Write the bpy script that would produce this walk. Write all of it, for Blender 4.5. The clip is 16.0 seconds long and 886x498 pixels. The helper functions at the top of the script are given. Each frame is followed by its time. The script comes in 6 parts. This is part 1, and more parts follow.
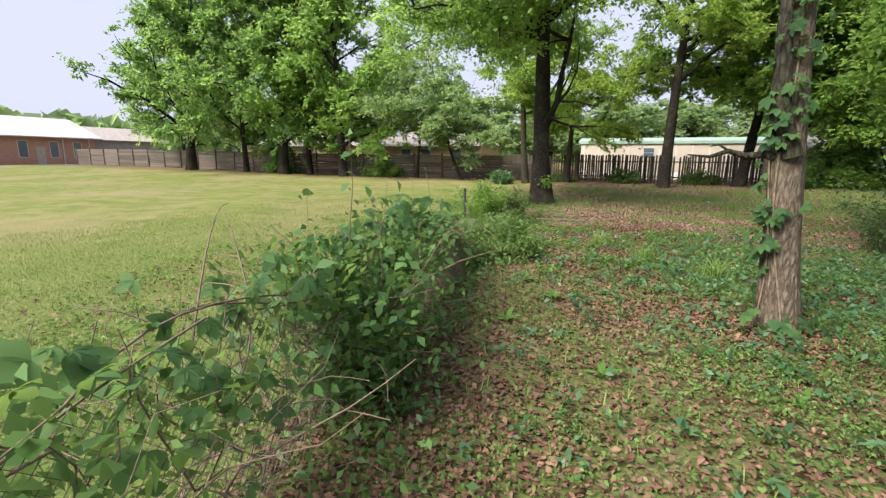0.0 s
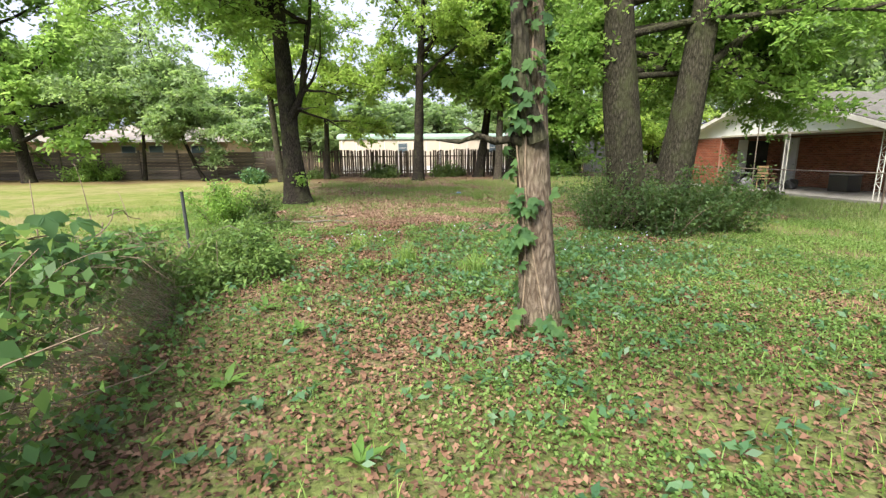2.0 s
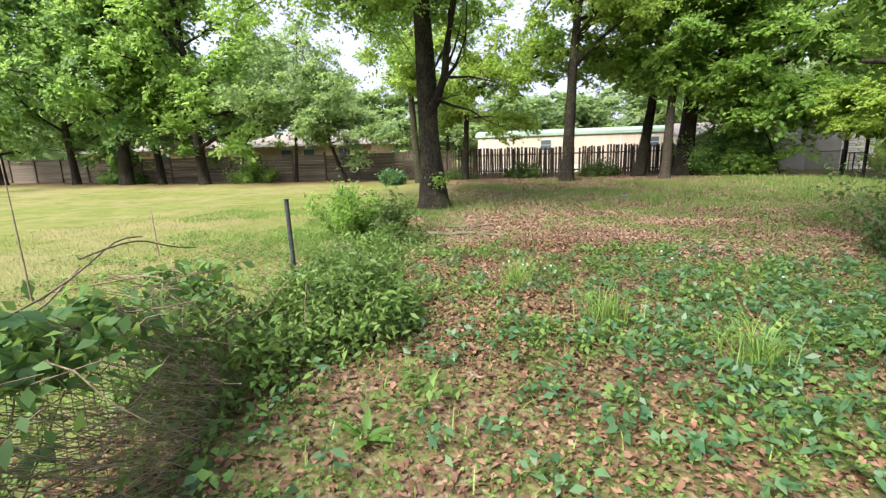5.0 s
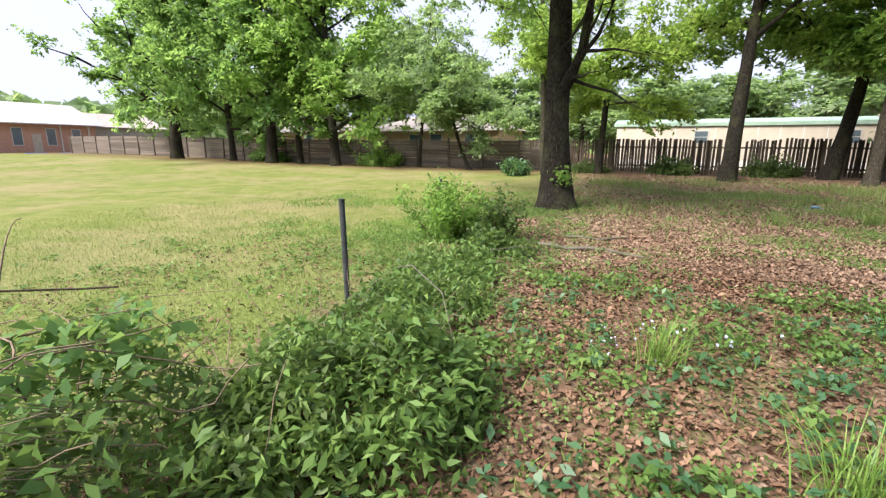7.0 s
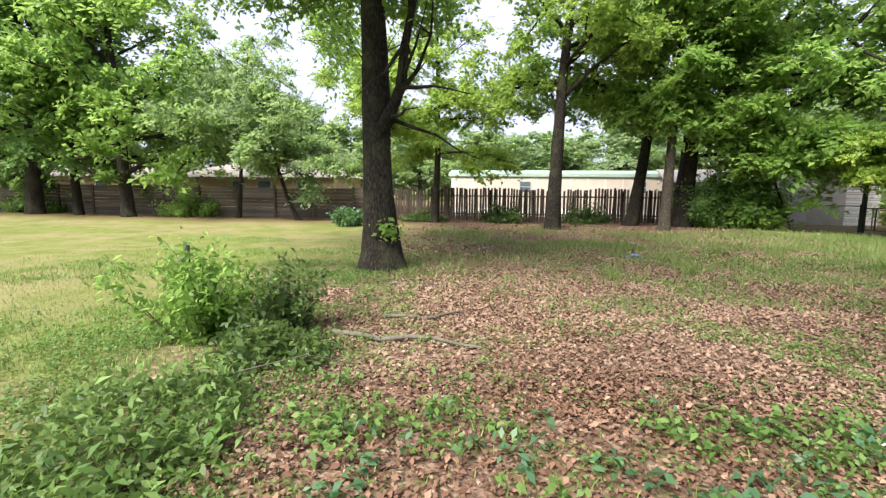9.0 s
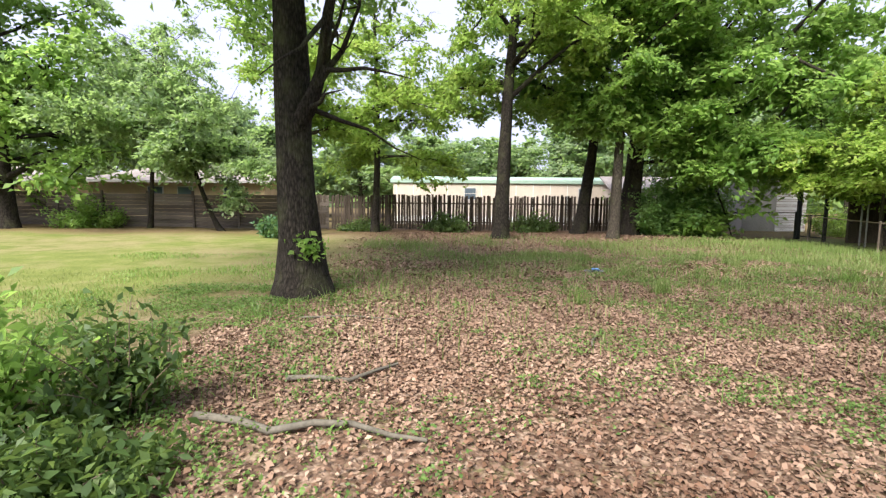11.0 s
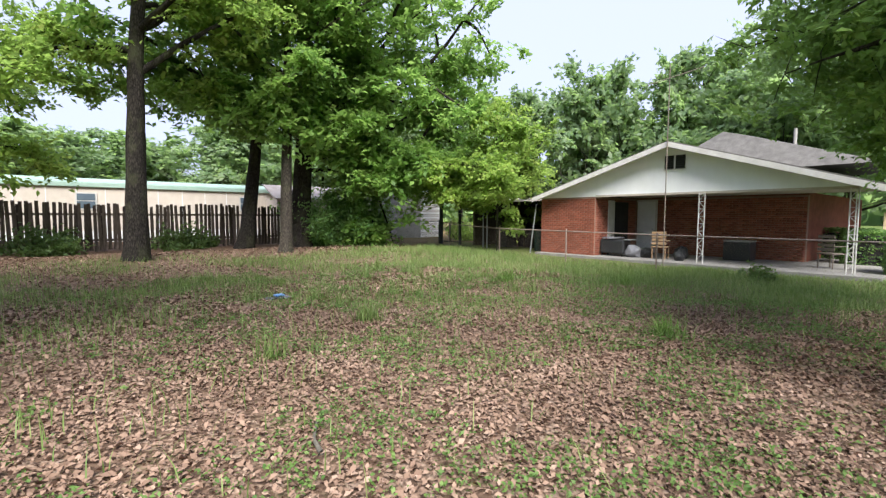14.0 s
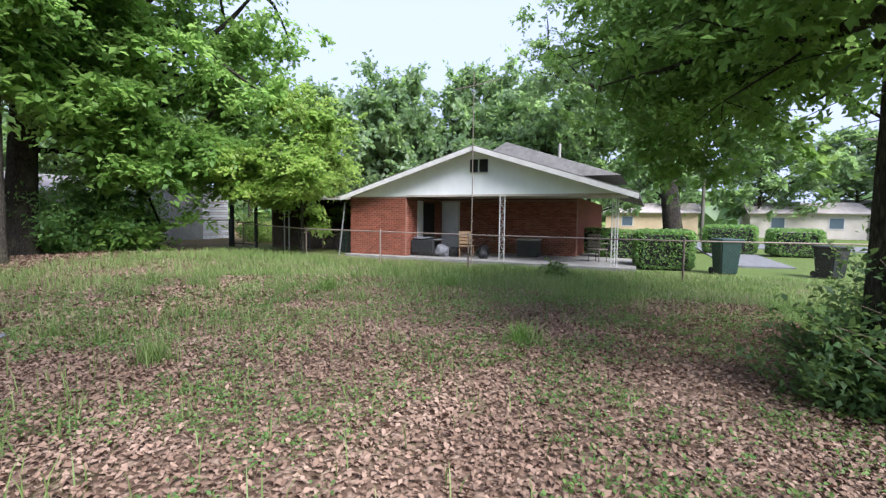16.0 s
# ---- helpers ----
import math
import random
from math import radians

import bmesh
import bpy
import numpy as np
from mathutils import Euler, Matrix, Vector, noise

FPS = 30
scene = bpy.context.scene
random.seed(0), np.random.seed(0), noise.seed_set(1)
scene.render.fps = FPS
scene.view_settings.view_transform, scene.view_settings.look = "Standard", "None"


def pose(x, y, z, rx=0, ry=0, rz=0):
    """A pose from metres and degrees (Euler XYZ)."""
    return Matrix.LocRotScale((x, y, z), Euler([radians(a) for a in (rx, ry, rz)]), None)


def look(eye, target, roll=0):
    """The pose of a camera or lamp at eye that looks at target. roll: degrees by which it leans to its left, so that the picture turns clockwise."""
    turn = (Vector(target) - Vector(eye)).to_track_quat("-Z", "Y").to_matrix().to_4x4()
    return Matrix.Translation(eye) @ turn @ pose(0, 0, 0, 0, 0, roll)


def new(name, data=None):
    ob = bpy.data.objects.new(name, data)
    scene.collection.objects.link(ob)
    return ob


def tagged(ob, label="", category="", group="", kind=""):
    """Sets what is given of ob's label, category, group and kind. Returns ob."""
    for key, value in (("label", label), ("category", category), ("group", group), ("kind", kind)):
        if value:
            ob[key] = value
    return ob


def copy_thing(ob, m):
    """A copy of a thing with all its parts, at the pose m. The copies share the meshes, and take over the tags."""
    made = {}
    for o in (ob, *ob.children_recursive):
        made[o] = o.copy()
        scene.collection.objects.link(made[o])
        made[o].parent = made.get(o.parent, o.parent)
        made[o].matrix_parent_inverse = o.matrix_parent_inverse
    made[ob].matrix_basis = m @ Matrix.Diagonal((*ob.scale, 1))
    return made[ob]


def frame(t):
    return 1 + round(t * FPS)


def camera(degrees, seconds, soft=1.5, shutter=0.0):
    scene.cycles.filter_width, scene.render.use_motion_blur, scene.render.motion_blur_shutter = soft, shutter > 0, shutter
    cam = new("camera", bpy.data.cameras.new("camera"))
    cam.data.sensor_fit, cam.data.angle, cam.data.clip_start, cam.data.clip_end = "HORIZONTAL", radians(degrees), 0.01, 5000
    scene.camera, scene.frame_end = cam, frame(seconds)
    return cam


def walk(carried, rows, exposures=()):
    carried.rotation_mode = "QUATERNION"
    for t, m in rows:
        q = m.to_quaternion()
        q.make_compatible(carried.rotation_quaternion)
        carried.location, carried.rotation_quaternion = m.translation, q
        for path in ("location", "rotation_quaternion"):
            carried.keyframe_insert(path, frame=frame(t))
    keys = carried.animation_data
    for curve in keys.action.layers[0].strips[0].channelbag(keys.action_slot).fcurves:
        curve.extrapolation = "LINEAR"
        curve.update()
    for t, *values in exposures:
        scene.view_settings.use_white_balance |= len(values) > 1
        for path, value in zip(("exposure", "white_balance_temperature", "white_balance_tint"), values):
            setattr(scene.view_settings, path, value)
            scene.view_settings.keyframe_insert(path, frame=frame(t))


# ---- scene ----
cam = camera(88.0, 16.0, soft=1.35)

PATH = [
    (0, (2.108, 1.794, 1.659), (1.365, 3.611, 1.274), 0.5),
    (0.5, (2.161, 2.086, 1.624), (1.797, 4.019, 1.263), 1.0),
    (1, (2.308, 2.467, 1.627), (2.255, 4.437, 1.286), 0.3),
    (1.5, (2.345, 2.711, 1.585), (2.426, 4.668, 1.182), -0.7),
    (2, (2.224, 3.153, 1.586), (2.429, 5.102, 1.189), -0.5),
    (2.5, (2.15, 3.55, 1.561), (2.389, 5.498, 1.179), -0.9),
    (3, (2.05, 4.04, 1.633), (2.202, 6.002, 1.272), -1.5),
    (3.5, (1.926, 4.458, 1.589), (1.922, 6.423, 1.218), -1.7),
    (4, (1.848, 4.875, 1.591), (1.697, 6.832, 1.203), -1.4),
    (4.5, (1.822, 5.305, 1.521), (1.548, 7.25, 1.14), -1.6),
    (5, (1.687, 5.819, 1.487), (1.327, 7.748, 1.1), -1.6),
    (5.2, (1.624, 6.02, 1.514), (1.21, 7.94, 1.137), -1.1),
    (7.3, (1.493, 7.877, 1.528), (0.619, 9.625, 1.098), 0.4),
    (7.5, (1.515, 8.121, 1.567), (0.688, 9.9, 1.181), 0.5),
    (8, (1.482, 8.681, 1.578), (0.86, 10.553, 1.251), 0.6),
    (8.5, (1.427, 9.253, 1.597), (1.022, 11.194, 1.336), 0.6),
    (9, (1.442, 9.873, 1.557), (1.193, 11.844, 1.329), 0.6),
    (9.2, (1.441, 10.073, 1.598), (1.236, 12.052, 1.389), 0.5),
    (11.3, (1.383, 11.729, 1.58), (1.431, 13.719, 1.384), 0.5),
    (11.5, (1.382, 11.854, 1.583), (1.485, 13.842, 1.385), 0.4),
    (12, (1.37, 12.256, 1.608), (1.716, 14.215, 1.401), -0.3),
    (12.5, (1.492, 12.708, 1.617), (2.145, 14.591, 1.45), -0.5),
    (13, (1.622, 13.086, 1.578), (2.529, 14.862, 1.428), -0.3),
    (13.5, (1.653, 13.432, 1.57), (2.737, 15.106, 1.426), -0.1),
    (14, (1.79, 13.822, 1.547), (3.079, 15.345, 1.407), 0.2),
    (14.5, (1.92, 14.193, 1.533), (3.428, 15.499, 1.389), 0.5),
    (15, (2.052, 14.486, 1.531), (3.746, 15.539, 1.383), 0.9),
    (15.5, (2.16, 14.754, 1.539), (3.97, 15.597, 1.411), 1.3),
    (16, (2.236, 15.012, 1.54), (4.056, 15.83, 1.405), 0.7),
]
walk(cam, [(t, look(eye, target, roll)) for t, eye, target, roll in PATH],
     exposures=[(0.0, 1.02, 6600, 9), (0.5, 1.4, 6650, 8), (1.5, 1.48, 6700, 7), (5.0, 1.48, 6650, 8), (7.4, 1.28, 6550, 10), (8.1, 1.2, 6550, 10), (8.5, 1.38, 6530, 10), (9.0, 1.44, 6500, 11), (12.5, 1.32, 6400, 11), (14.5, 1.24, 5900, 11), (16.0, 1.27, 5600, 14)])

# ---- world, sun ----
world = bpy.data.worlds.new("sky")
scene.world = world
world.use_nodes = True
wt = world.node_tree
wt.nodes.clear()
w_out = wt.nodes.new("ShaderNodeOutputWorld")
w_bg = wt.nodes.new("ShaderNodeBackground")
w_sky = wt.nodes.new("ShaderNodeTexSky")
w_sky.sky_type = "NISHITA"
w_sky.sun_disc = False
w_sky.sun_elevation = radians(43)
w_sky.sun_rotation = radians(212)
w_sky.dust_density = 4.0
w_mix = wt.nodes.new("ShaderNodeMix")
w_mix.data_type = "RGBA"
w_mix.inputs[0].default_value = 0.8
w_mix.inputs[7].default_value = (8.0, 8.35, 11.4, 1)
wt.links.new(w_sky.outputs[0], w_mix.inputs[6])
wt.links.new(w_mix.outputs[2], w_bg.inputs[0])
w_bg.inputs[1].default_value = 0.056
wt.links.new(w_bg.outputs[0], w_out.inputs[0])

sun = new("sun", bpy.data.lights.new("sun", "SUN"))
sun.data.energy = 4.3
sun.data.angle = radians(30)
sun.data.color = (1.0, 0.95, 0.86)
sun.matrix_world = look((-10, -16, 20), (0, 0, 0))


# ---- material helpers ----
def blank(name):
    m = bpy.data.materials.new(name)
    m.use_nodes = True
    nt = m.node_tree
    nt.nodes.clear()
    return m, nt


def principled(nt, rough=0.8, metal=0.0, spec=0.3):
    out = nt.nodes.new("ShaderNodeOutputMaterial")
    b = nt.nodes.new("ShaderNodeBsdfPrincipled")
    b.inputs["Roughness"].default_value = rough
    b.inputs["Metallic"].default_value = metal
    b.inputs["Specular IOR Level"].default_value = spec
    nt.links.new(b.outputs[0], out.inputs[0])
    return b, out


def coords(nt, scale=(1, 1, 1), world_space=False):
    if world_space:
        src = nt.nodes.new("ShaderNodeNewGeometry").outputs["Position"]
    else:
        src = nt.nodes.new("ShaderNodeTexCoord").outputs["Object"]
    mp = nt.nodes.new("ShaderNodeMapping")
    mp.inputs["Scale"].default_value = scale
    nt.links.new(src, mp.inputs[0])
    return mp.outputs[0]


def noise_fac(nt, vec, scale, detail=4.0, rough=0.55):
    n = nt.nodes.new("ShaderNodeTexNoise")
    n.inputs["Scale"].default_value = scale
    n.inputs["Detail"].default_value = detail
    n.inputs["Roughness"].default_value = rough
    nt.links.new(vec, n.inputs["Vector"])
    return n.outputs[0]


def ramp(nt, fac, stops):
    r = nt.nodes.new("ShaderNodeValToRGB")
    e = r.color_ramp.elements
    while len(e) < len(stops):
        e.new(0.5)
    for i, (p, c) in enumerate(stops):
        e[i].position = p
        e[i].color = (*c, 1) if len(c) == 3 else c
    nt.links.new(fac, r.inputs[0])
    return r.outputs[0]


def mixc(nt, fac, a, b, how="MIX"):
    m = nt.nodes.new("ShaderNodeMix")
    m.data_type = "RGBA"
    m.blend_type = how
    for s, v in ((m.inputs[0], fac), (m.inputs[6], a), (m.inputs[7], b)):
        if isinstance(v, (int, float)):
            s.default_value = v
        elif isinstance(v, tuple):
            s.default_value = (*v, 1)
        else:
            nt.links.new(v, s)
    return m.outputs[2]


def calc(nt, op, a, b=0.0, clamp=False):
    m = nt.nodes.new("ShaderNodeMath")
    m.operation = op
    m.use_clamp = clamp
    for s, v in ((m.inputs[0], a), (m.inputs[1], b)):
        if isinstance(v, (int, float)):
            s.default_value = v
        else:
            nt.links.new(v, s)
    return m.outputs[0]


def relief(nt, bsdf, height, strength=0.5, dist=0.02):
    b = nt.nodes.new("ShaderNodeBump")
    b.inputs["Strength"].default_value = strength
    b.inputs["Distance"].default_value = dist
    nt.links.new(height, b.inputs["Height"])
    nt.links.new(b.outputs[0], bsdf.inputs["Normal"])


def plain(name, dark, light, rough=0.7, scale=6.0, metal=0.0, stretch=(1, 1, 1), bump=0.3, spec=0.3, vary=0.0, fine=60.0, dist=0.01):
    """Two-scale mottled surface between two colours."""
    m, nt = blank(name)
    b, _ = principled(nt, rough, metal, spec)
    v = coords(nt, stretch)
    big = noise_fac(nt, v, scale, 6, 0.65)
    small = noise_fac(nt, v, fine, 3, 0.6)
    f = calc(nt, "ADD", calc(nt, "MULTIPLY", big, 0.65), calc(nt, "MULTIPLY", small, 0.35))
    col = ramp(nt, f, [(0.32, dark), (0.68, light)])
    if vary:
        info = nt.nodes.new("ShaderNodeObjectInfo")
        hsv = nt.nodes.new("ShaderNodeHueSaturation")
        nt.links.new(calc(nt, "ADD", calc(nt, "MULTIPLY", info.outputs["Random"], vary), 1 - vary / 2), hsv.inputs["Value"])
        nt.links.new(col, hsv.inputs["Color"])
        col = hsv.outputs[0]
    nt.links.new(col, b.inputs["Base Color"])
    relief(nt, b, f, bump, dist)
    return m


def leafy(name, tones, gloss=0.45, through_light=0.62, island=True):
    """Leaf blades: tone by island, some light passing through."""
    m, nt = blank(name)
    b, out = principled(nt, gloss, 0, 0.35)
    if island:
        r = nt.nodes.new("ShaderNodeNewGeometry").outputs["Random Per Island"]
    else:
        r = nt.nodes.new("ShaderNodeObjectInfo").outputs["Random"]
    v = coords(nt, world_space=True)
    patch = noise_fac(nt, v, 0.55, 2, 0.5)
    f = calc(nt, "ADD", calc(nt, "MULTIPLY", r, 0.55), calc(nt, "MULTIPLY", calc(nt, "SUBTRACT", patch, 0.22), 0.8), True)
    k = len(tones) - 1
    col = ramp(nt, f, [(i / k, c) for i, c in enumerate(tones)])
    nt.links.new(col, b.inputs["Base Color"])
    if through_light:
        tr = nt.nodes.new("ShaderNodeBsdfTranslucent")
        nt.links.new(mixc(nt, 0.6, col, (0.42, 0.61, 0.15)), tr.inputs[0])
        mx = nt.nodes.new("ShaderNodeMixShader")
        mx.inputs[0].default_value = through_light
        nt.links.new(b.outputs[0], mx.inputs[1])
        nt.links.new(tr.outputs[0], mx.inputs[2])
        nt.links.new(mx.outputs[0], out.inputs[0])
    return m


def bark(name, dark, light, moss=(0.10, 0.11, 0.05), moss_amount=0.25):
    m, nt = blank(name)
    b, _ = principled(nt, 0.92, 0, 0.15)
    v = coords(nt, (1.4, 1.4, 0.4))
    v2 = coords(nt, (1, 1, 0.6))
    ridge = noise_fac(nt, coords(nt, (1.5, 1.5, 0.5)), 20, 6, 0.68)
    crack = nt.nodes.new("ShaderNodeTexVoronoi")
    crack.feature = "DISTANCE_TO_EDGE"
    crack.inputs["Scale"].default_value = 16
    nt.links.new(v, crack.inputs["Vector"])
    edge = calc(nt, "MULTIPLY", crack.outputs["Distance"], 2.2, True)
    h = calc(nt, "ADD", calc(nt, "MULTIPLY", ridge, 0.8), calc(nt, "MULTIPLY", edge, 0.3))
    col = ramp(nt, h, [(0.36, dark), (0.56, tuple((p + 1.2 * q) / 2.6 for p, q in zip(dark, light))), (0.8, light)])
    blot = noise_fac(nt, v2, 2.3, 5, 0.6)
    col = mixc(nt, ramp(nt, blot, [(0.5, (0, 0, 0)), (0.68, (moss_amount,) * 3)]), col, moss)
    nt.links.new(col, b.inputs["Base Color"])
    relief(nt, b, h, 1.0, 0.05)
    return m


def ground_material():
    m, nt = blank("ground_soil")
    b, _ = principled(nt, 0.95, 0, 0.1)
    v = coords(nt, world_space=True)
    sep = nt.nodes.new("ShaderNodeSeparateXYZ")
    nt.links.new(v, sep.inputs[0])
    X, Y = sep.outputs[0], sep.outputs[1]
    big = noise_fac(nt, v, 0.22, 4, 0.6)
    mid = noise_fac(nt, v, 1.3, 5, 0.65)
    fine = noise_fac(nt, v, 18, 5, 0.7)
    # lawn: yellow-green with straw patches
    lawn = ramp(nt, calc(nt, "ADD", calc(nt, "MULTIPLY", mid, 0.5), calc(nt, "MULTIPLY", fine, 0.5)),
                [(0.3, (0.085, 0.105, 0.028)), (0.5, (0.15, 0.175, 0.048)), (0.72, (0.23, 0.24, 0.085))])
    straw = ramp(nt, fine, [(0.3, (0.19, 0.145, 0.08)), (0.7, (0.34, 0.275, 0.165))])
    sm = calc(nt, "ADD", calc(nt, "MULTIPLY", big, 0.7), calc(nt, "MULTIPLY", mid, 0.3))
    lawn = mixc(nt, ramp(nt, sm, [(0.46, (0, 0, 0)), (0.58, (0.6,) * 3)]), lawn, straw)
    # greener, rougher turf close to the overgrown fence
    nearf = calc(nt, "SUBTRACT", 1.0, calc(nt, "MULTIPLY", calc(nt, "ADD", calc(nt, "MULTIPLY", Y, 0.06), calc(nt, "MULTIPLY", X, -0.06)), 0.75), True)
    rough_turf = ramp(nt, fine, [(0.3, (0.045, 0.07, 0.018)), (0.55, (0.11, 0.15, 0.04)), (0.75, (0.175, 0.195, 0.072))])
    lawn = mixc(nt, calc(nt, "MULTIPLY", nearf, 1.1, True), lawn, rough_turf)
    # leaf litter: cells of curled dry leaves
    vor = nt.nodes.new("ShaderNodeTexVoronoi")
    vor.inputs["Scale"].default_value = 21
    wob = nt.nodes.new("ShaderNodeTexNoise")
    wob.inputs["Scale"].default_value = 9
    nt.links.new(v, wob.inputs["Vector"])
    warp = mixc(nt, 0.14, v, wob.outputs["Color"], "ADD")
    nt.links.new(warp, vor.inputs["Vector"])
    sepc = nt.nodes.new("ShaderNodeSeparateColor")
    nt.links.new(vor.outputs["Color"], sepc.inputs[0])
    leaf = ramp(nt, sepc.outputs[0], [(0.0, (0.075, 0.047, 0.032)), (0.35, (0.16, 0.10, 0.07)), (0.7, (0.26, 0.175, 0.125)), (1.0, (0.36, 0.265, 0.20))])
    leaf = mixc(nt, ramp(nt, vor.outputs["Distance"], [(0.25, (0, 0, 0)), (0.75, (0.75,) * 3)]), leaf, (0.085, 0.055, 0.038))
    weed = ramp(nt, fine, [(0.3, (0.042, 0.062, 0.017)), (0.7, (0.14, 0.185, 0.052))])
    wet = calc(nt, "ADD", calc(nt, "MULTIPLY", mid, 0.6), calc(nt, "MULTIPLY", fine, 0.4))
    # green share grows toward the near yard and toward the house fence
    near = calc(nt, "MULTIPLY", calc(nt, "SUBTRACT", 12.5, Y), 0.02)
    house = calc(nt, "MULTIPLY", calc(nt, "MAXIMUM", calc(nt, "SUBTRACT", X, 8.0), 0.0), 0.03)
    g = calc(nt, "ADD", wet, calc(nt, "ADD", calc(nt, "MAXIMUM", near, -0.04), calc(nt, "MINIMUM", house, 0.16)))
    yard = mixc(nt, ramp(nt, g, [(0.5, (0, 0, 0)), (0.64, (0.85,) * 3)]), leaf, weed)
    # boundary along the overgrown fence and its line beyond the tree
    line = calc(nt, "ADD", calc(nt, "MULTIPLY", calc(nt, "SUBTRACT", 10.8, calc(nt, "MINIMUM", Y, 17.0)), 0.223), -1.25)
    d = calc(nt, "SUBTRACT", X, line)
    d = calc(nt, "ADD", d, calc(nt, "MULTIPLY", calc(nt, "SUBTRACT", mid, 0.5), 3.0))
    d = calc(nt, "ADD", d, calc(nt, "MULTIPLY", calc(nt, "SUBTRACT", fine, 0.5), 1.2))
    soft_edge = calc(nt, "SUBTRACT", 0.8, calc(nt, "MULTIPLY", calc(nt, "SUBTRACT", Y, 12.0), 0.08))
    side = calc(nt, "ADD", calc(nt, "MULTIPLY", d, calc(nt, "MAXIMUM", soft_edge, 0.22)), 0.45, True)
    col = mixc(nt, side, lawn, yard)
    # beyond the house fence everything is mown grass again
    far = calc(nt, "MULTIPLY", calc(nt, "SUBTRACT", X, 16.0), 0.5, True)
    col = mixc(nt, far, col, lawn)
    # dark needle duff below the far row
    duff = calc(nt, "MULTIPLY", calc(nt, "SUBTRACT", calc(nt, "ADD", Y, calc(nt, "MULTIPLY", mid, 5.0)), 33.0), 0.5, True)
    col = mixc(nt, calc(nt, "MULTIPLY", duff, 0.7), col, (0.14, 0.085, 0.05))
    nt.links.new(col, b.inputs["Base Color"])
    hgt = calc(nt, "ADD", calc(nt, "MULTIPLY", fine, 0.6), calc(nt, "MULTIPLY", vor.outputs["Distance"], -0.5))
    relief(nt, b, hgt, 0.8, 0.03)
    return m


MAT_GROUND = ground_material()
MAT_BARK = bark("bark_grey", (0.020, 0.018, 0.012), (0.105, 0.095, 0.068), moss=(0.062, 0.070, 0.032), moss_amount=0.75)
MAT_BARK_DARK = bark("bark_dark", (0.012, 0.010, 0.008), (0.072, 0.061, 0.050), moss_amount=0.4)
MAT_BARK_MID = bark("bark_mid", (0.04, 0.033, 0.026), (0.165, 0.142, 0.112))
MAT_BARK_PALE = bark("bark_pale", (0.085, 0.062, 0.045), (0.29, 0.235, 0.18), moss_amount=0.4)
MAT_LEAF = leafy("leaf_spring", [(0.065, 0.135, 0.030), (0.135, 0.26, 0.055), (0.24, 0.40, 0.088), (0.40, 0.51, 0.13)])
MAT_LEAF_DARK = leafy("leaf_dark", [(0.040, 0.092, 0.032), (0.080, 0.175, 0.055), (0.145, 0.285, 0.085), (0.25, 0.40, 0.12)])
MAT_LEAF_YELLOW = leafy("leaf_lime", [(0.090, 0.165, 0.027), (0.210, 0.315, 0.057), (0.360, 0.480, 0.090), (0.500, 0.500, 0.158)])
# Pale grey-green leaves; distance haze is put into these tones.
MAT_LEAF_FAR = leafy("leaf_pale_haze", [(0.10, 0.165, 0.095), (0.20, 0.29, 0.165), (0.31, 0.40, 0.235), (0.44, 0.50, 0.31)])
MAT_VINE = leafy("leaf_vine", [(0.022, 0.06, 0.018), (0.05, 0.12, 0.034), (0.10, 0.20, 0.055), (0.20, 0.31, 0.095)], 0.55, 0.35)
MAT_VINE_SINGLE = leafy("leaf_vine_single", [(0.014, 0.042, 0.016), (0.032, 0.085, 0.028), (0.058, 0.128, 0.038), (0.11, 0.20, 0.06)], 0.75, 0.35, False)
MAT_WEED = leafy("leaf_weed", [(0.022, 0.048, 0.014), (0.047, 0.09, 0.024), (0.085, 0.138, 0.036), (0.15, 0.205, 0.062)], 0.55, 0.3)
MAT_CARPET = leafy("leaf_carpet", [(0.034, 0.08, 0.018), (0.068, 0.135, 0.03), (0.12, 0.205, 0.048), (0.21, 0.30, 0.085)], 0.6, 0.3)
MAT_WEED_BLUE = leafy("leaf_groundcover", [(0.022, 0.07, 0.035), (0.045, 0.12, 0.058), (0.08, 0.17, 0.08), (0.14, 0.24, 0.115)], 0.42, 0.35)
MAT_GRASS = leafy("grass_blade", [(0.055, 0.105, 0.022), (0.11, 0.175, 0.042), (0.19, 0.25, 0.075), (0.38, 0.35, 0.17)], 0.55, 0.25)
MAT_DRY = leafy("dry_leaf", [(0.11, 0.065, 0.044), (0.195, 0.122, 0.084), (0.285, 0.188, 0.134), (0.42, 0.305, 0.23)], 0.8, 0.0)
MAT_LAWN = leafy("lawn_blade", [(0.10, 0.135, 0.036), (0.15, 0.19, 0.05), (0.21, 0.24, 0.075), (0.32, 0.31, 0.13)], 0.6, 0.2)
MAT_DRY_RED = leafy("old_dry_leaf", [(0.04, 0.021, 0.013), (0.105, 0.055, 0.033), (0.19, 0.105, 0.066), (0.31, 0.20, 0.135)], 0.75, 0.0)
MAT_STRAW = plain("dry_straw", (0.20, 0.16, 0.10), (0.44, 0.37, 0.26), 0.9, 14)
MAT_STEM = plain("vine_stem", (0.085, 0.062, 0.045), (0.26, 0.20, 0.14), 0.85, 20)
MAT_TWIG = plain("dead_wood", (0.06, 0.054, 0.042), (0.165, 0.148, 0.12), 0.9, 9)
MAT_GALV = plain("galvanised_steel", (0.20, 0.21, 0.21), (0.42, 0.43, 0.43), 0.5, 12, 0.7)
MAT_RAIL = plain("weathered_rail", (0.20, 0.15, 0.12), (0.36, 0.29, 0.25), 0.7, 10, 0.3)
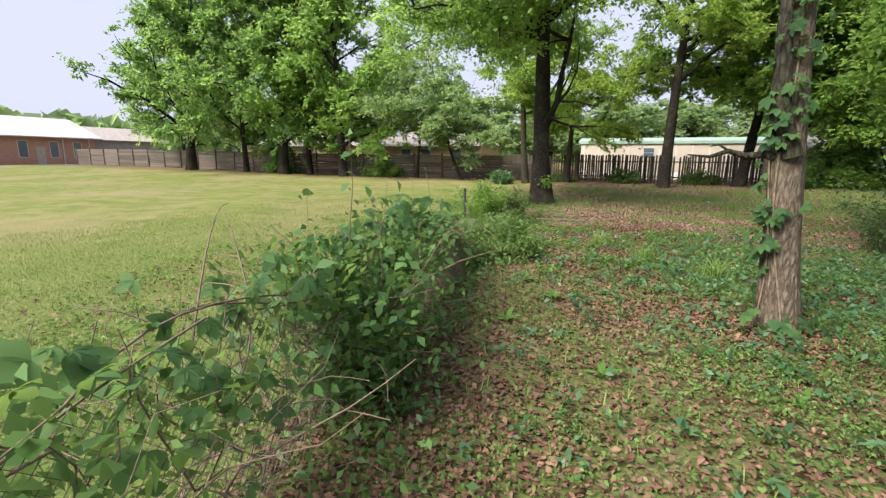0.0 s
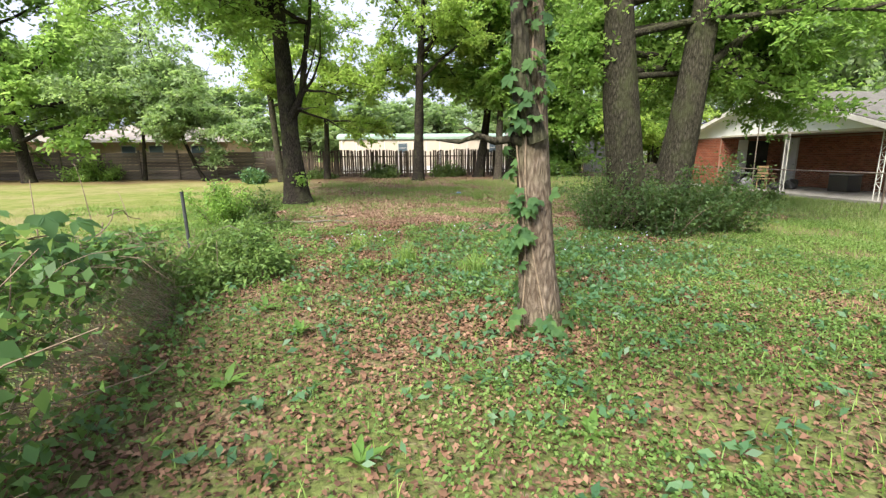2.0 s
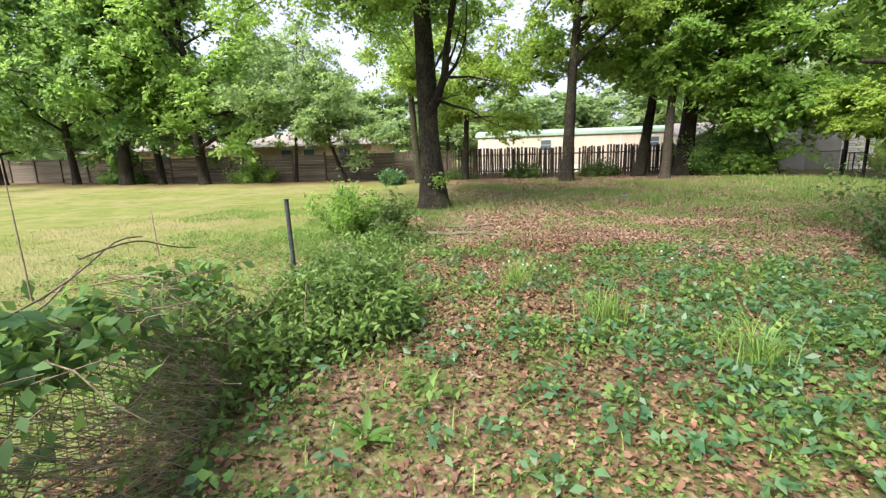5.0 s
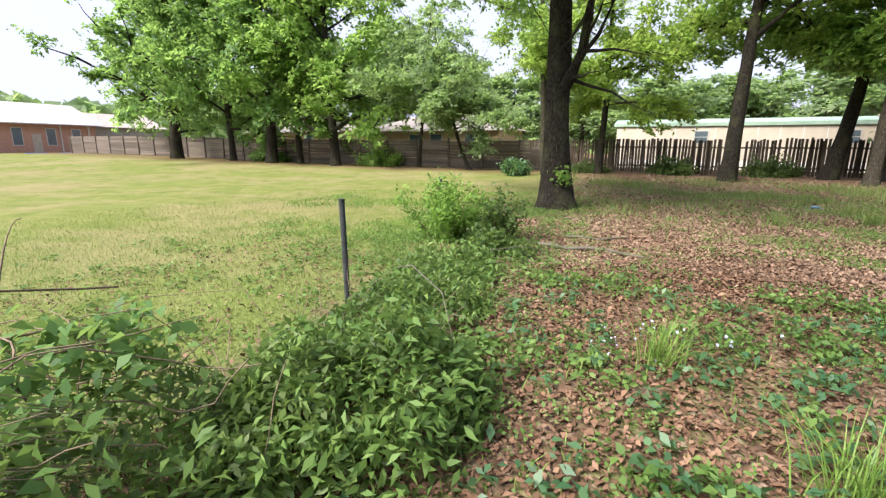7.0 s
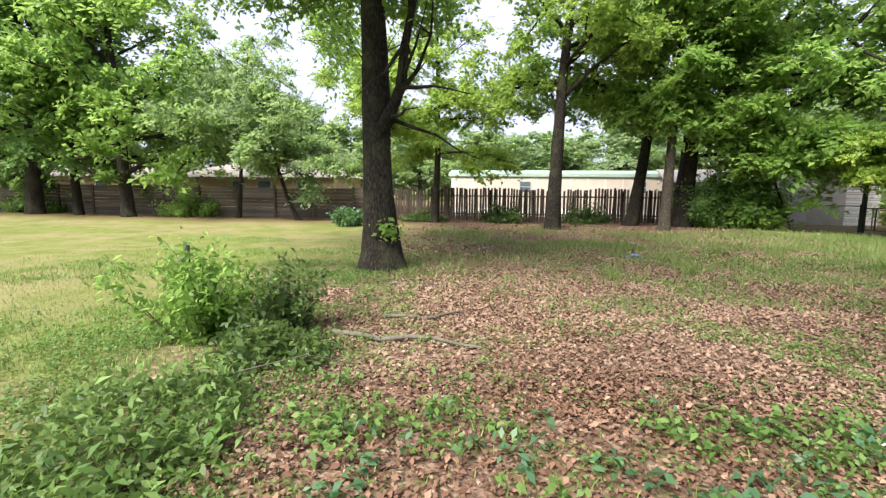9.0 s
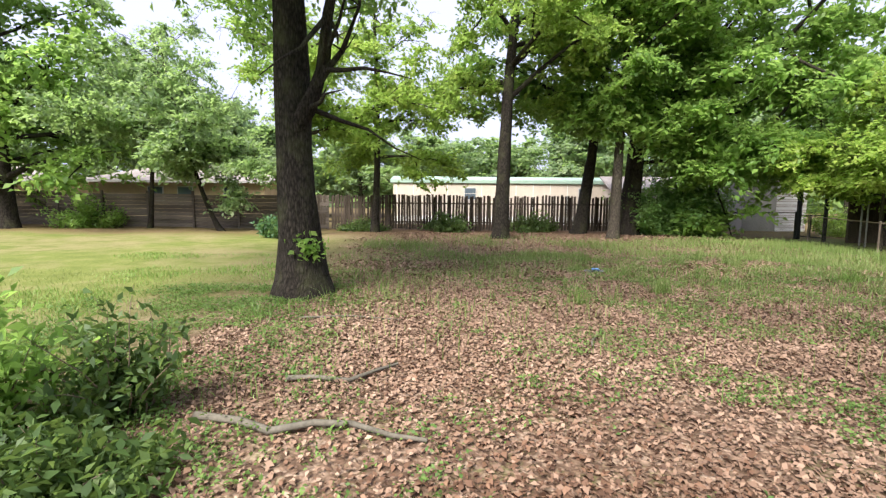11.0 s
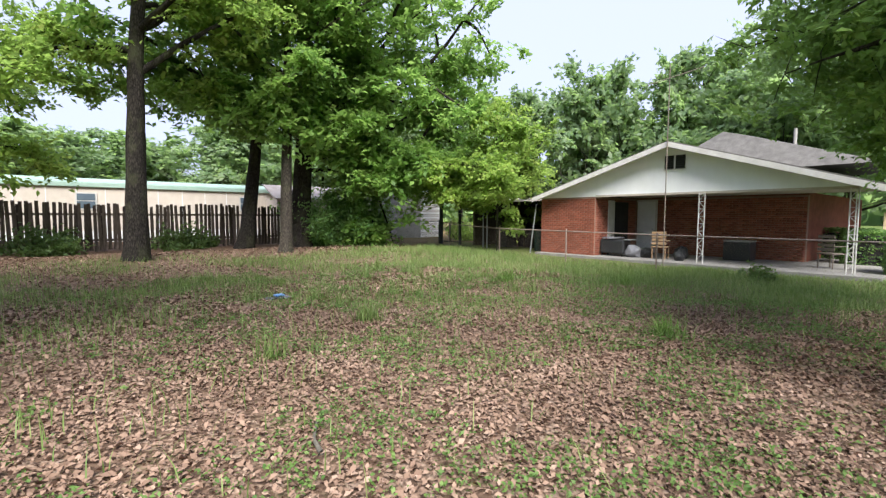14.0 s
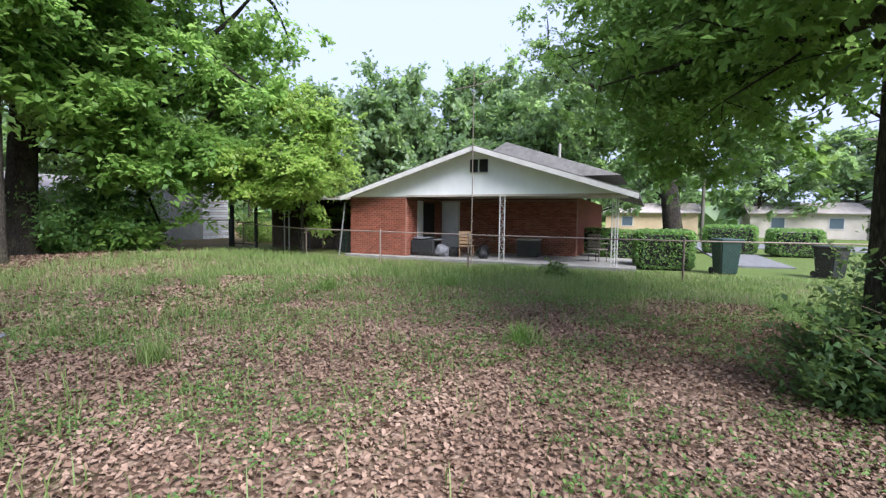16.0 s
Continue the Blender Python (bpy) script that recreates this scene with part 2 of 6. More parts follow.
MAT_RUST = plain("rusty_wire", (0.10, 0.075, 0.06), (0.28, 0.24, 0.20), 0.8, 25, 0.3)
MAT_POST = plain("dark_post", (0.02, 0.022, 0.024), (0.09, 0.095, 0.10), 0.7, 14, 0.4)
MAT_BOARD = plain("weathered_board", (0.035, 0.028, 0.023), (0.16, 0.125, 0.10), 0.9, 5, 0, (6, 6, 0.6), 0.6, 0.15, 0.7)
MAT_BOARD_OLD = plain("old_grey_board", (0.06, 0.05, 0.045), (0.21, 0.175, 0.15), 0.9, 4, 0, (0.6, 6, 6), 0.6, 0.15, 0.6)
MAT_BRICK = plain("red_brick", (0.16, 0.048, 0.03), (0.31, 0.108, 0.065), 0.85, 3, 0, (1, 1, 1), 0.5, 0.2, 0.45)
MAT_MORTAR = plain("mortar", (0.19, 0.11, 0.08), (0.29, 0.19, 0.145), 0.95, 12)
MAT_PAINT = plain("weathered_white_paint", (0.72, 0.72, 0.71), (0.84, 0.84, 0.83), 0.6, 1.8, 0, (1, 1, 0.5), 0.15)
MAT_TRIM = plain("white_trim", (0.44, 0.42, 0.39), (0.62, 0.60, 0.57), 0.55, 3)
MAT_SOFFIT = plain("porch_ceiling", (0.36, 0.31, 0.25), (0.52, 0.46, 0.38), 0.8, 3)
MAT_SHINGLE = plain("asphalt_shingle", (0.07, 0.066, 0.06), (0.16, 0.15, 0.14), 0.95, 3, 0, (1, 1, 1), 0.7)
MAT_SHINGLE_PALE = plain("pale_shingle", (0.28, 0.24, 0.22), (0.46, 0.41, 0.38), 0.95, 2, 0, (1, 1, 1), 0.5)
MAT_CONCRETE = plain("concrete", (0.17, 0.16, 0.145), (0.30, 0.285, 0.26), 0.9, 2.5)
MAT_SIDING = plain("beige_siding", (0.50, 0.43, 0.36), (0.64, 0.57, 0.49), 0.7, 1.2)
MAT_MINT = plain("mint_roof_metal", (0.24, 0.36, 0.29), (0.38, 0.49, 0.42), 0.55, 1.5)
MAT_TAN = plain("tan_wall", (0.45, 0.33, 0.20), (0.62, 0.48, 0.31), 0.85, 1.5)
MAT_CHURCH = plain("pink_brick", (0.36, 0.19, 0.14), (0.52, 0.31, 0.23), 0.9, 2.0, 0, (1, 1, 3), 0.4)
MAT_SILVER = plain("silver_roof", (0.40, 0.38, 0.40), (0.55, 0.53, 0.55), 0.7, 1.5)
# Near-black; shade inside the doorway, lean-to and hedges is put into this colour.
MAT_DARK = plain("interior_shade", (0.012, 0.011, 0.010), (0.035, 0.032, 0.03), 0.8, 3)
MAT_RUBBER = plain("black_plastic", (0.012, 0.013, 0.014), (0.035, 0.036, 0.038), 0.45, 5)
MAT_BIN = plain("dark_green_plastic", (0.012, 0.03, 0.026), (0.03, 0.06, 0.05), 0.45, 4)
MAT_DOOR = plain("white_door_paint", (0.58, 0.58, 0.57), (0.74, 0.74, 0.72), 0.45, 2)
MAT_WOOD = plain("bare_wood", (0.22, 0.13, 0.07), (0.42, 0.28, 0.16), 0.7, 4, 0, (1, 6, 6))
MAT_TIN = plain("rusted_tin", (0.22, 0.13, 0.09), (0.72, 0.70, 0.67), 0.6, 1.1, 0.2, (1, 1, 0.4), 0.2)
MAT_GREYWALL = plain("grey_block_wall", (0.24, 0.23, 0.21), (0.38, 0.36, 0.33), 0.9, 1.5)
MAT_ASPHALT = plain("asphalt", (0.10, 0.10, 0.10), (0.20, 0.20, 0.20), 0.9, 3)
MAT_BLUE = plain("blue_foil", (0.05, 0.16, 0.42), (0.20, 0.35, 0.62), 0.35, 8)
MAT_PETAL = plain("pale_lilac_petal", (0.30, 0.32, 0.46), (0.50, 0.50, 0.64), 0.6, 30)
MAT_CLOTH = plain("faded_cloth", (0.10, 0.10, 0.11), (0.22, 0.22, 0.235), 0.9, 8)


# ---- mesh helpers ----
def shaped(name, bm, material, parent=None):
    me = bpy.data.meshes.new(name)
    bm.to_mesh(me)
    bm.free()
    me.materials.append(material)
    ob = new(name, me)
    if parent:
        ob.parent = parent
    return ob


def part(name, bm, material, parent, label=""):
    ob = shaped(name, bm, material, parent)
    if label:
        tagged(ob, label)
    return ob


def array_mesh(name, verts, faces, material, parent=None, smooth=False):
    """A mesh out of arrays; all faces have the same number of corners."""
    verts = np.asarray(verts, dtype=np.float32)
    faces = np.asarray(faces, dtype=np.int32)
    me = bpy.data.meshes.new(name)
    k = faces.shape[1]
    me.vertices.add(len(verts))
    me.vertices.foreach_set("co", verts.ravel())
    me.loops.add(faces.size)
    me.loops.foreach_set("vertex_index", faces.ravel())
    me.polygons.add(len(faces))
    me.polygons.foreach_set("loop_start", np.arange(0, faces.size, k, dtype=np.int32))
    if smooth:
        me.polygons.foreach_set("use_smooth", np.ones(len(faces), dtype=bool))
    me.materials.append(material)
    me.update(calc_edges=True)
    ob = new(name, me)
    if parent:
        ob.parent = parent
    return ob


def base(name, x, y, z=0.0, rz=0.0):
    ob = new(name)
    ob.empty_display_size = 0.2
    ob.matrix_basis = pose(x, y, z, 0, 0, rz)
    return ob


def box(bm, lo, hi, bevel=0.0):
    c = [(a + b) / 2 for a, b in zip(lo, hi)]
    s = [b - a for a, b in zip(lo, hi)]
    r = bmesh.ops.create_cube(bm, size=1, matrix=Matrix.Translation(c) @ Matrix.Diagonal((*s, 1)))
    if bevel:
        ed = list({e for v in r["verts"] for e in v.link_edges})
        bmesh.ops.bevel(bm, geom=ed, offset=bevel, segments=1, affect="EDGES")


def rod(bm, a, b, r, r2=None, sides=8):
    a, b = Vector(a), Vector(b)
    d = b - a
    m = Matrix.Translation((a + b) / 2) @ d.to_track_quat("Z", "Y").to_matrix().to_4x4()
    bmesh.ops.create_cone(bm, cap_ends=True, segments=sides, radius1=r, radius2=r if r2 is None else r2, depth=d.length, matrix=m)


def slab(bm, pts, thick):
    """A flat sheet through pts, pushed down by thick (a vector)."""
    t = Vector(thick)
    up = [bm.verts.new(p) for p in pts]
    dn = [bm.verts.new(Vector(p) + t) for p in pts]
    bm.faces.new(up)
    bm.faces.new(dn[::-1])
    for i in range(len(pts)):
        j = (i + 1) % len(pts)
        bm.faces.new((up[i], dn[i], dn[j], up[j]))
    bmesh.ops.recalc_face_normals(bm, faces=bm.faces)


def boxes(name, spans, material, parent, bevel=0.0, label=""):
    bm = bmesh.new()
    for lo, hi in spans:
        box(bm, lo, hi, bevel)
    return part(name, bm, material, parent, label)


class Tubes:
    """Collects tapered tubes into one quad mesh."""

    def __init__(self):
        self.v, self.f, self.n = [], [], 0

    def add(self, pts, radii, sides=6, rough=0.0, rng=None):
        pts = [Vector(p) for p in pts]
        k = len(pts)
        ref = Vector((0.31, 0.17, 0.93))
        for i, p in enumerate(pts):
            d = (pts[min(i + 1, k - 1)] - pts[max(i - 1, 0)]).normalized()
            if abs(d.z) > 0.9:
                ref = Vector((1, 0, 0))
            else:
                ref = Vector((0, 0, 1))
            a = d.cross(ref).normalized()
            if abs(d.z) > 0.9:
                a = (Vector((1, 0, 0)) - d * d.x).normalized()
            b = d.cross(a)
            for s in range(sides):
                t = 2 * math.pi * s / sides
                r = radii[i]
                if rough:
                    r *= 1 + rough * noise.noise(Vector((math.cos(t) * 2.2, math.sin(t) * 2.2, p.z * 0.7 + p.x)))
                q = p + (a * math.cos(t) + b * math.sin(t)) * r
                self.v.append((q.x, q.y, q.z))
        for i in range(k - 1):
            o = self.n + i * sides
            for s in range(sides):
                s2 = (s + 1) % sides
                self.f.append((o + s, o + s2, o + sides + s2, o + sides + s))
        self.n += k * sides

    def make(self, name, material, parent=None):
        return array_mesh(name, self.v, self.f, material, parent, True)


def leaf_cloud(rng, centres, spread, size, flat=0.6, wide=0.55, up=0.75):
    """Folded leaf blades at the given places. Returns verts and quads."""
    n = len(centres)
    c = np.asarray(centres) + np.clip(rng.normal(size=(n, 3)), -1.25, 1.25) * np.asarray(spread)
    L = size * rng.uniform(0.6, 1.35, size=(n, 1))
    nrm = rng.normal(size=(n, 3))
    nrm[:, 2] = np.abs(nrm[:, 2]) + up
    nrm /= np.linalg.norm(nrm, axis=1, keepdims=True)
    d = rng.normal(size=(n, 3))
    d[:, 2] -= 0.25
    d -= nrm * (d * nrm).sum(1, keepdims=True)
    d /= np.linalg.norm(d, axis=1, keepdims=True)
    s = np.cross(nrm, d)
    w = L * wide * 0.5
    droop = nrm * L * 0.12
    v = np.stack([c - d * L * 0.5, c + s * w + droop, c + d * L * 0.5 - droop, c - s * w + droop], axis=1)
    return v.reshape(-1, 3), np.arange(n * 4).reshape(-1, 4)


def spray_cloud(rng, centres, radius, depth, size, per, wide=0.55, tilt=0.35):
    """Leaf blades in flat tilted sprays round the given centres. Returns verts and quads."""
    k = len(centres)
    up = np.stack([rng.normal(size=k) * tilt, rng.normal(size=k) * tilt, np.ones(k)], 1)
    up /= np.linalg.norm(up, axis=1, keepdims=True)
    ax = np.cross(up, rng.normal(size=(k, 3)))
    ax /= np.linalg.norm(ax, axis=1, keepdims=True)
    bx = np.cross(up, ax)
    big = rng.uniform(0.55, 1.35, k)
    i = np.repeat(np.arange(k), per)
    n = len(i)
    a, q = rng.uniform(0, 2 * math.pi, n), rng.uniform(0, 1, n) ** 0.6
    # fingers: the spray breaks up into a few pointed twigs
    q = q * (0.62 + 0.38 * np.cos(a * 3 + i * 1.7)) * radius * big[i]
    h = rng.normal(size=n) * depth - 0.22 * q * q / radius
    c = np.asarray(centres)[i] + ax[i] * (np.cos(a) * q)[:, None] * 1.25 + bx[i] * (np.sin(a) * q)[:, None] + up[i] * h[:, None]
    L = size * rng.uniform(0.6, 1.4, size=(n, 1))
    nrm = up[i] + rng.normal(size=(n, 3)) * 0.42
    nrm /= np.linalg.norm(nrm, axis=1, keepdims=True)
    d = ax[i] * np.cos(a)[:, None] + bx[i] * np.sin(a)[:, None] + rng.normal(size=(n, 3)) * 0.55
    d[:, 2] -= 0.25
    d -= nrm * (d * nrm).sum(1, keepdims=True)
    d /= np.linalg.norm(d, axis=1, keepdims=True)
    s = np.cross(nrm, d)
    w = L * wide * 0.5
    droop = nrm * L * 0.12
    v = np.stack([c - d * L * 0.5, c + s * w + droop, c + d * L * 0.5 - droop, c - s * w + droop], axis=1)
    return v.reshape(-1, 3), np.arange(n * 4).reshape(-1, 4)


def smooth01(a, b, x):
    t = np.clip((np.asarray(x, dtype=float) - a) / (b - a), 0, 1)
    return t * t * (3 - 2 * t)


def ground_z(x, y):
    x, y = np.asarray(x, dtype=float), np.asarray(y, dtype=float)
    z = 0.18 * smooth01(22, 34, y)
    z = z + 0.45 * smooth01(-12, -55, x) * smooth01(12, 34, y)
    bumps = 0.025 * np.sin(x * 0.9 + 1.3) * np.cos(y * 0.7) + 0.015 * np.sin(x * 2.3 + y * 1.7)
    return z + bumps * (np.hypot(x, y - 15) < 45)


def gz(x, y):
    return float(ground_z(x, y))


def fence_x(y):
    return -1.1 + (10.8 - y) * 0.223


# ---- ground: one sheet to the horizon ----
def axis(inner_lo, inner_hi, step, outer):
    a = list(np.arange(inner_lo, inner_hi + step / 2, step))
    lo, hi, s = inner_lo, inner_hi, step
    while lo > -outer or hi < outer:
        s *= 1.35
        lo, hi = lo - s, hi + s
        a = [lo] + a + [hi]
    return np.array(a)


def build_ground():
    xs, ys = axis(-30, 20, 0.5, 700), axis(-4, 40, 0.5, 700)
    gx, gy = np.meshgrid(xs, ys)
    z = ground_z(gx, gy)
    v = np.stack([gx.ravel(), gy.ravel(), z.ravel()], 1)
    nx, ny = len(xs), len(ys)
    i, j = np.meshgrid(np.arange(nx - 1), np.arange(ny - 1))
    o = (j * nx + i).ravel()
    f = np.stack([o, o + 1, o + nx + 1, o + nx], 1)
    g = array_mesh("ground", v, f, MAT_GROUND, None, True)
    tagged(g, "yard ground of dry leaves, weeds and yellow-green mown lawn", "ground", kind="structure")


build_ground()

# far woods ring, plain backdrop beyond the lots
def build_backdrop():
    rng = np.random.default_rng(5)
    n = 15000
    a = rng.uniform(0, 2 * math.pi, n)
    r = rng.uniform(120, 150, n)
    top = 9 + 3 * np.sin(a * 5) + 2 * np.sin(a * 13 + 1) + 1.2 * np.sin(a * 31)
    z = rng.uniform(0, 1, n) ** 0.8 * top
    c = np.stack([np.cos(a) * r, 15 + np.sin(a) * r, z], 1)
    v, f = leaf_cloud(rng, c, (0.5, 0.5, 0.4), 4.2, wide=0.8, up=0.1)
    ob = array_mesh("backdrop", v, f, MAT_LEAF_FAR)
    tagged(ob, "distant belt of green woods around the lots", "woods", kind="structure")


build_backdrop()


# ---- trees ----
def bend_path(a, d, length, rng, n=6, lift=0.1, wob=0.12):
    """Points along a limb that starts at a toward d."""
    pts = [Vector(a)]
    d = Vector(d).normalized()
    for i in range(n):
        d = (d + Vector((rng.normal() * wob, rng.normal() * wob, rng.normal() * wob * 0.6 + lift))).normalized()
        pts.append(pts[-1] + d * (length / n))
    return pts


AXES = {}


def grow(name, label, x, y, d, h, crown, seed, leaves, leaf_size, leaf_mat, bark_mat, lean=(0, 0), limbs=14,
         reach=4.5, flare=1.35, droop=0.0, sweep=None, extra=(), spray=0.55, stems=None, group="yard trees",
         skirt=1.0, wobble=0.25, thin=True, clump=62, hang=(), tilt=0.5, bows=(), floor=0.0):
    """A tree: tapered trunk, limbs, twigs and sprays of leaves. crown: height of the lowest limbs.
    sweep: favoured direction of the limbs; extra: limbs given as (height, direction, length, radius);
    hang: ellipsoids of low foliage (centre, radii, number of sprays); bows: curved limbs (points, radius)."""
    rng = np.random.default_rng(seed)
    z0 = gz(x, y)
    root = base(name, x, y, z0)
    tagged(root, label, "tree", group)
    trunk, wood = Tubes(), Tubes()
    axes = []
    for sx, sy, lx, ly, dd, hh in (stems or [(0, 0, lean[0], lean[1], d, h)]):
        n = 16
        pts, rad = [], []
        wx, wy = rng.normal() * wobble, rng.normal() * wobble
        for i in range(n + 1):
            t = i / n
            s = math.sin(t * 5) * t
            pts.append(Vector((sx + lx * t ** 0.9 + wx * s, sy + ly * t ** 0.9 + wy * s, -0.15 + (hh + 0.15) * t ** 1.25)))
            z = pts[-1].z
            rad.append(dd / 2 * (1 - 0.82 * t ** 1.1) * (1 + (flare - 1) * math.exp(-max(z, 0) / 0.35)))
        trunk.add(pts, rad, 18, 0.16 if d > 0.4 else 0.07)
        axes.append((pts, rad))
    centres = []

    def at_height(ax, z):
        pts, rad = ax
        for i in range(len(pts) - 1):
            if pts[i].z <= z <= pts[i + 1].z:
                t = (z - pts[i].z) / (pts[i + 1].z - pts[i].z)
                return pts[i].lerp(pts[i + 1], t), rad[i] + (rad[i + 1] - rad[i]) * t
        return pts[-1], rad[-1]

    def twigs(pts, r, length):
        m = len(pts)
        for i in range(1, m):
            t = i / (m - 1)
            if t < 0.25:
                continue
            for _ in range(2 + (t > 0.6)):
                u = rng.normal(size=3)
                u[2] = u[2] * 0.35 + 0.05 - droop
                q = bend_path(pts[i], u, length * rng.uniform(0.2, 0.42), rng, 3, -droop * 0.3)
                if leaf_size < 0.23:
                    wood.add(q, [r * 0.3 * (1 - t * 0.5), r * 0.2, r * 0.12, r * 0.05], 4)
                for p in q[1:]:
                    centres.append(p)
            centres.append(pts[i])

    plan = []
    for ax in axes:
        hh = ax[0][-1].z
        if hh < crown:
            continue
        k = max(3, limbs // len(axes))
        for i in range(k):
            z = crown + (hh - crown) * ((i + rng.uniform(0, 0.8)) / k)
            ang = i * 2.4 + rng.uniform(-0.5, 0.5)
            if sweep is not None and rng.uniform() < 0.5:
                ang = sweep + rng.normal() * 0.6
            t = (z - crown) / max(hh - crown, 0.1)
            ln = reach * (1.0 - 0.55 * t) * rng.uniform(0.75, 1.2)
            ln *= skirt if t < 0.2 else 1.0
            plan.append((ax, z, (math.cos(ang), math.sin(ang), 0.42 + 0.6 * t - droop), ln, None))
    for z, dr, ln, r in extra:
        plan.append((axes[0], z, dr, ln, r))
    for ax, z, dr, ln, r in plan:
        p, tr = at_height(ax, z)
        r = r or max(0.025, min(tr * 0.55, 0.035 * ln))
        n = 7
        pts = bend_path(p, dr, ln, rng, n, 0.02 - droop * 0.25, 0.2 if r > 0.09 else 0.13)
        wood.add(pts, [max(0.008, r * (1 - 0.85 * i / n)) for i in range(n + 1)], 7, 0.1)
        for i in range(2, n, 2):
            side = rng.normal(size=3) * 0.8 + np.array(dr)
            q = bend_path(pts[i], side, ln * rng.uniform(0.35, 0.55), rng, 4, -droop * 0.2)
            wood.add(q, [max(0.006, r * 0.45 * (1 - 0.8 * k / 4)) for k in range(5)], 5)
            twigs(q, r * 0.4, ln * 0.5)
        twigs(pts, r * 0.5, ln * 0.55)
    for pts, r in bows:
        m = len(pts) - 1
        wood.add(pts, [max(0.012, r * (1 - 0.85 * (i / m) ** 1.2)) for i in range(m + 1)], 10, 0.12)
        for i in range(1, m):
            for _ in range(3):
                q = bend_path(pts[i], (rng.normal(), rng.normal(), 0.3 + 0.4 * rng.normal()), r * rng.uniform(7, 13), rng, 4, 0.0, 0.2)
                wood.add(q, [r * 0.3 * (1 - 0.22 * k) for k in range(5)], 5)
                if i > 0.5 * m:
                    centres.extend(q[2:])
    AXES[root.name] = axes
    trunk.make("trunk", bark_mat, root)
    if wood.v:
        wood.make("limb", bark_mat, root)
    if leaves and centres:
        c = np.array([[p.x, p.y, p.z] for p in centres if p.z > floor])
        w = np.ones(len(c)) if not thin else np.where(c[:, 2] < 0.55 * h, 1.0, np.where(c[:, 2] < 0.75 * h, 0.4, 0.1))
        sub = c[rng.choice(len(c), max(60, leaves // clump), p=w / w.sum())]
        sub = sub + rng.normal(size=sub.shape) * spray * 0.35
        for cx, cy, cz, rx, ry, rz, k in hang:
            u = rng.normal(size=(k, 3))
            u *= (rng.uniform(0, 1, k) ** 0.4 / np.linalg.norm(u, axis=1))[:, None]
            sub = np.concatenate([sub, u * np.array([rx, ry, rz]) + np.array([cx, cy, cz])])
        v, f = spray_cloud(rng, sub, spray * 1.35, spray * 0.12, leaf_size, clump, tilt=tilt)
        array_mesh("crown", v, f, leaf_mat, root)
    return root


def dirv(deg, up=0.0):
    return (math.cos(radians(deg)), math.sin(radians(deg)), up)


# the tree with ivy beside the path
near_tree = grow("tree", "slim grey tree with ivy and a dead side limb", 3.6, 7.2, 0.36, 9.0, 5.2, 11, 9000, 0.10, MAT_LEAF,
                 MAT_BARK_PALE, lean=(-0.35, 0.3), wobble=0.08, limbs=9, reach=2.8, flare=1.3, spray=0.35)
# the mid tree at the end of the fence
mid_tree = grow("tree", "tall oak with dark furrowed trunk and flared base", -1.06, 19.35, 0.74, 15.0, 6.2, 21, 52000, 0.15, MAT_LEAF,
                MAT_BARK_DARK, lean=(-0.5, 0.3), limbs=18, reach=6.0, flare=1.65, wobble=0.1, floor=5.3, sweep=radians(200), spray=0.7, droop=0.12,
                bows=((((-0.12, 0, 2.75), (0.16, -0.04, 3.15), (0.42, -0.06, 3.75), (0.5, -0.05, 4.6), (0.75, 0.0, 5.8), (0.9, 0.1, 7.6)), 0.17),
                      (((0.36, -0.06, 3.6), (0.75, -0.1, 4.05), (1.05, -0.2, 4.7), (1.1, -0.2, 5.6)), 0.06)),
                hang=((0.6, 1.2, 5.9, 1.0, 0.9, 0.8, 22), (-2.2, 0.3, 6.4, 1.8, 1.5, 0.8, 45), (-0.6, 1.0, 6.6, 1.6, 1.2, 0.8, 35)), extra=((6.3, dirv(285, 0.1), 5.5, 0.10), (6.8, dirv(310, 0.15), 5.0, 0.09), (6.2, dirv(200, 0.15), 7.0, 0.12), (6.4, dirv(250, 0.1), 6.5, 0.10), (6.0, dirv(165, 0.1), 6.5, 0.10)))
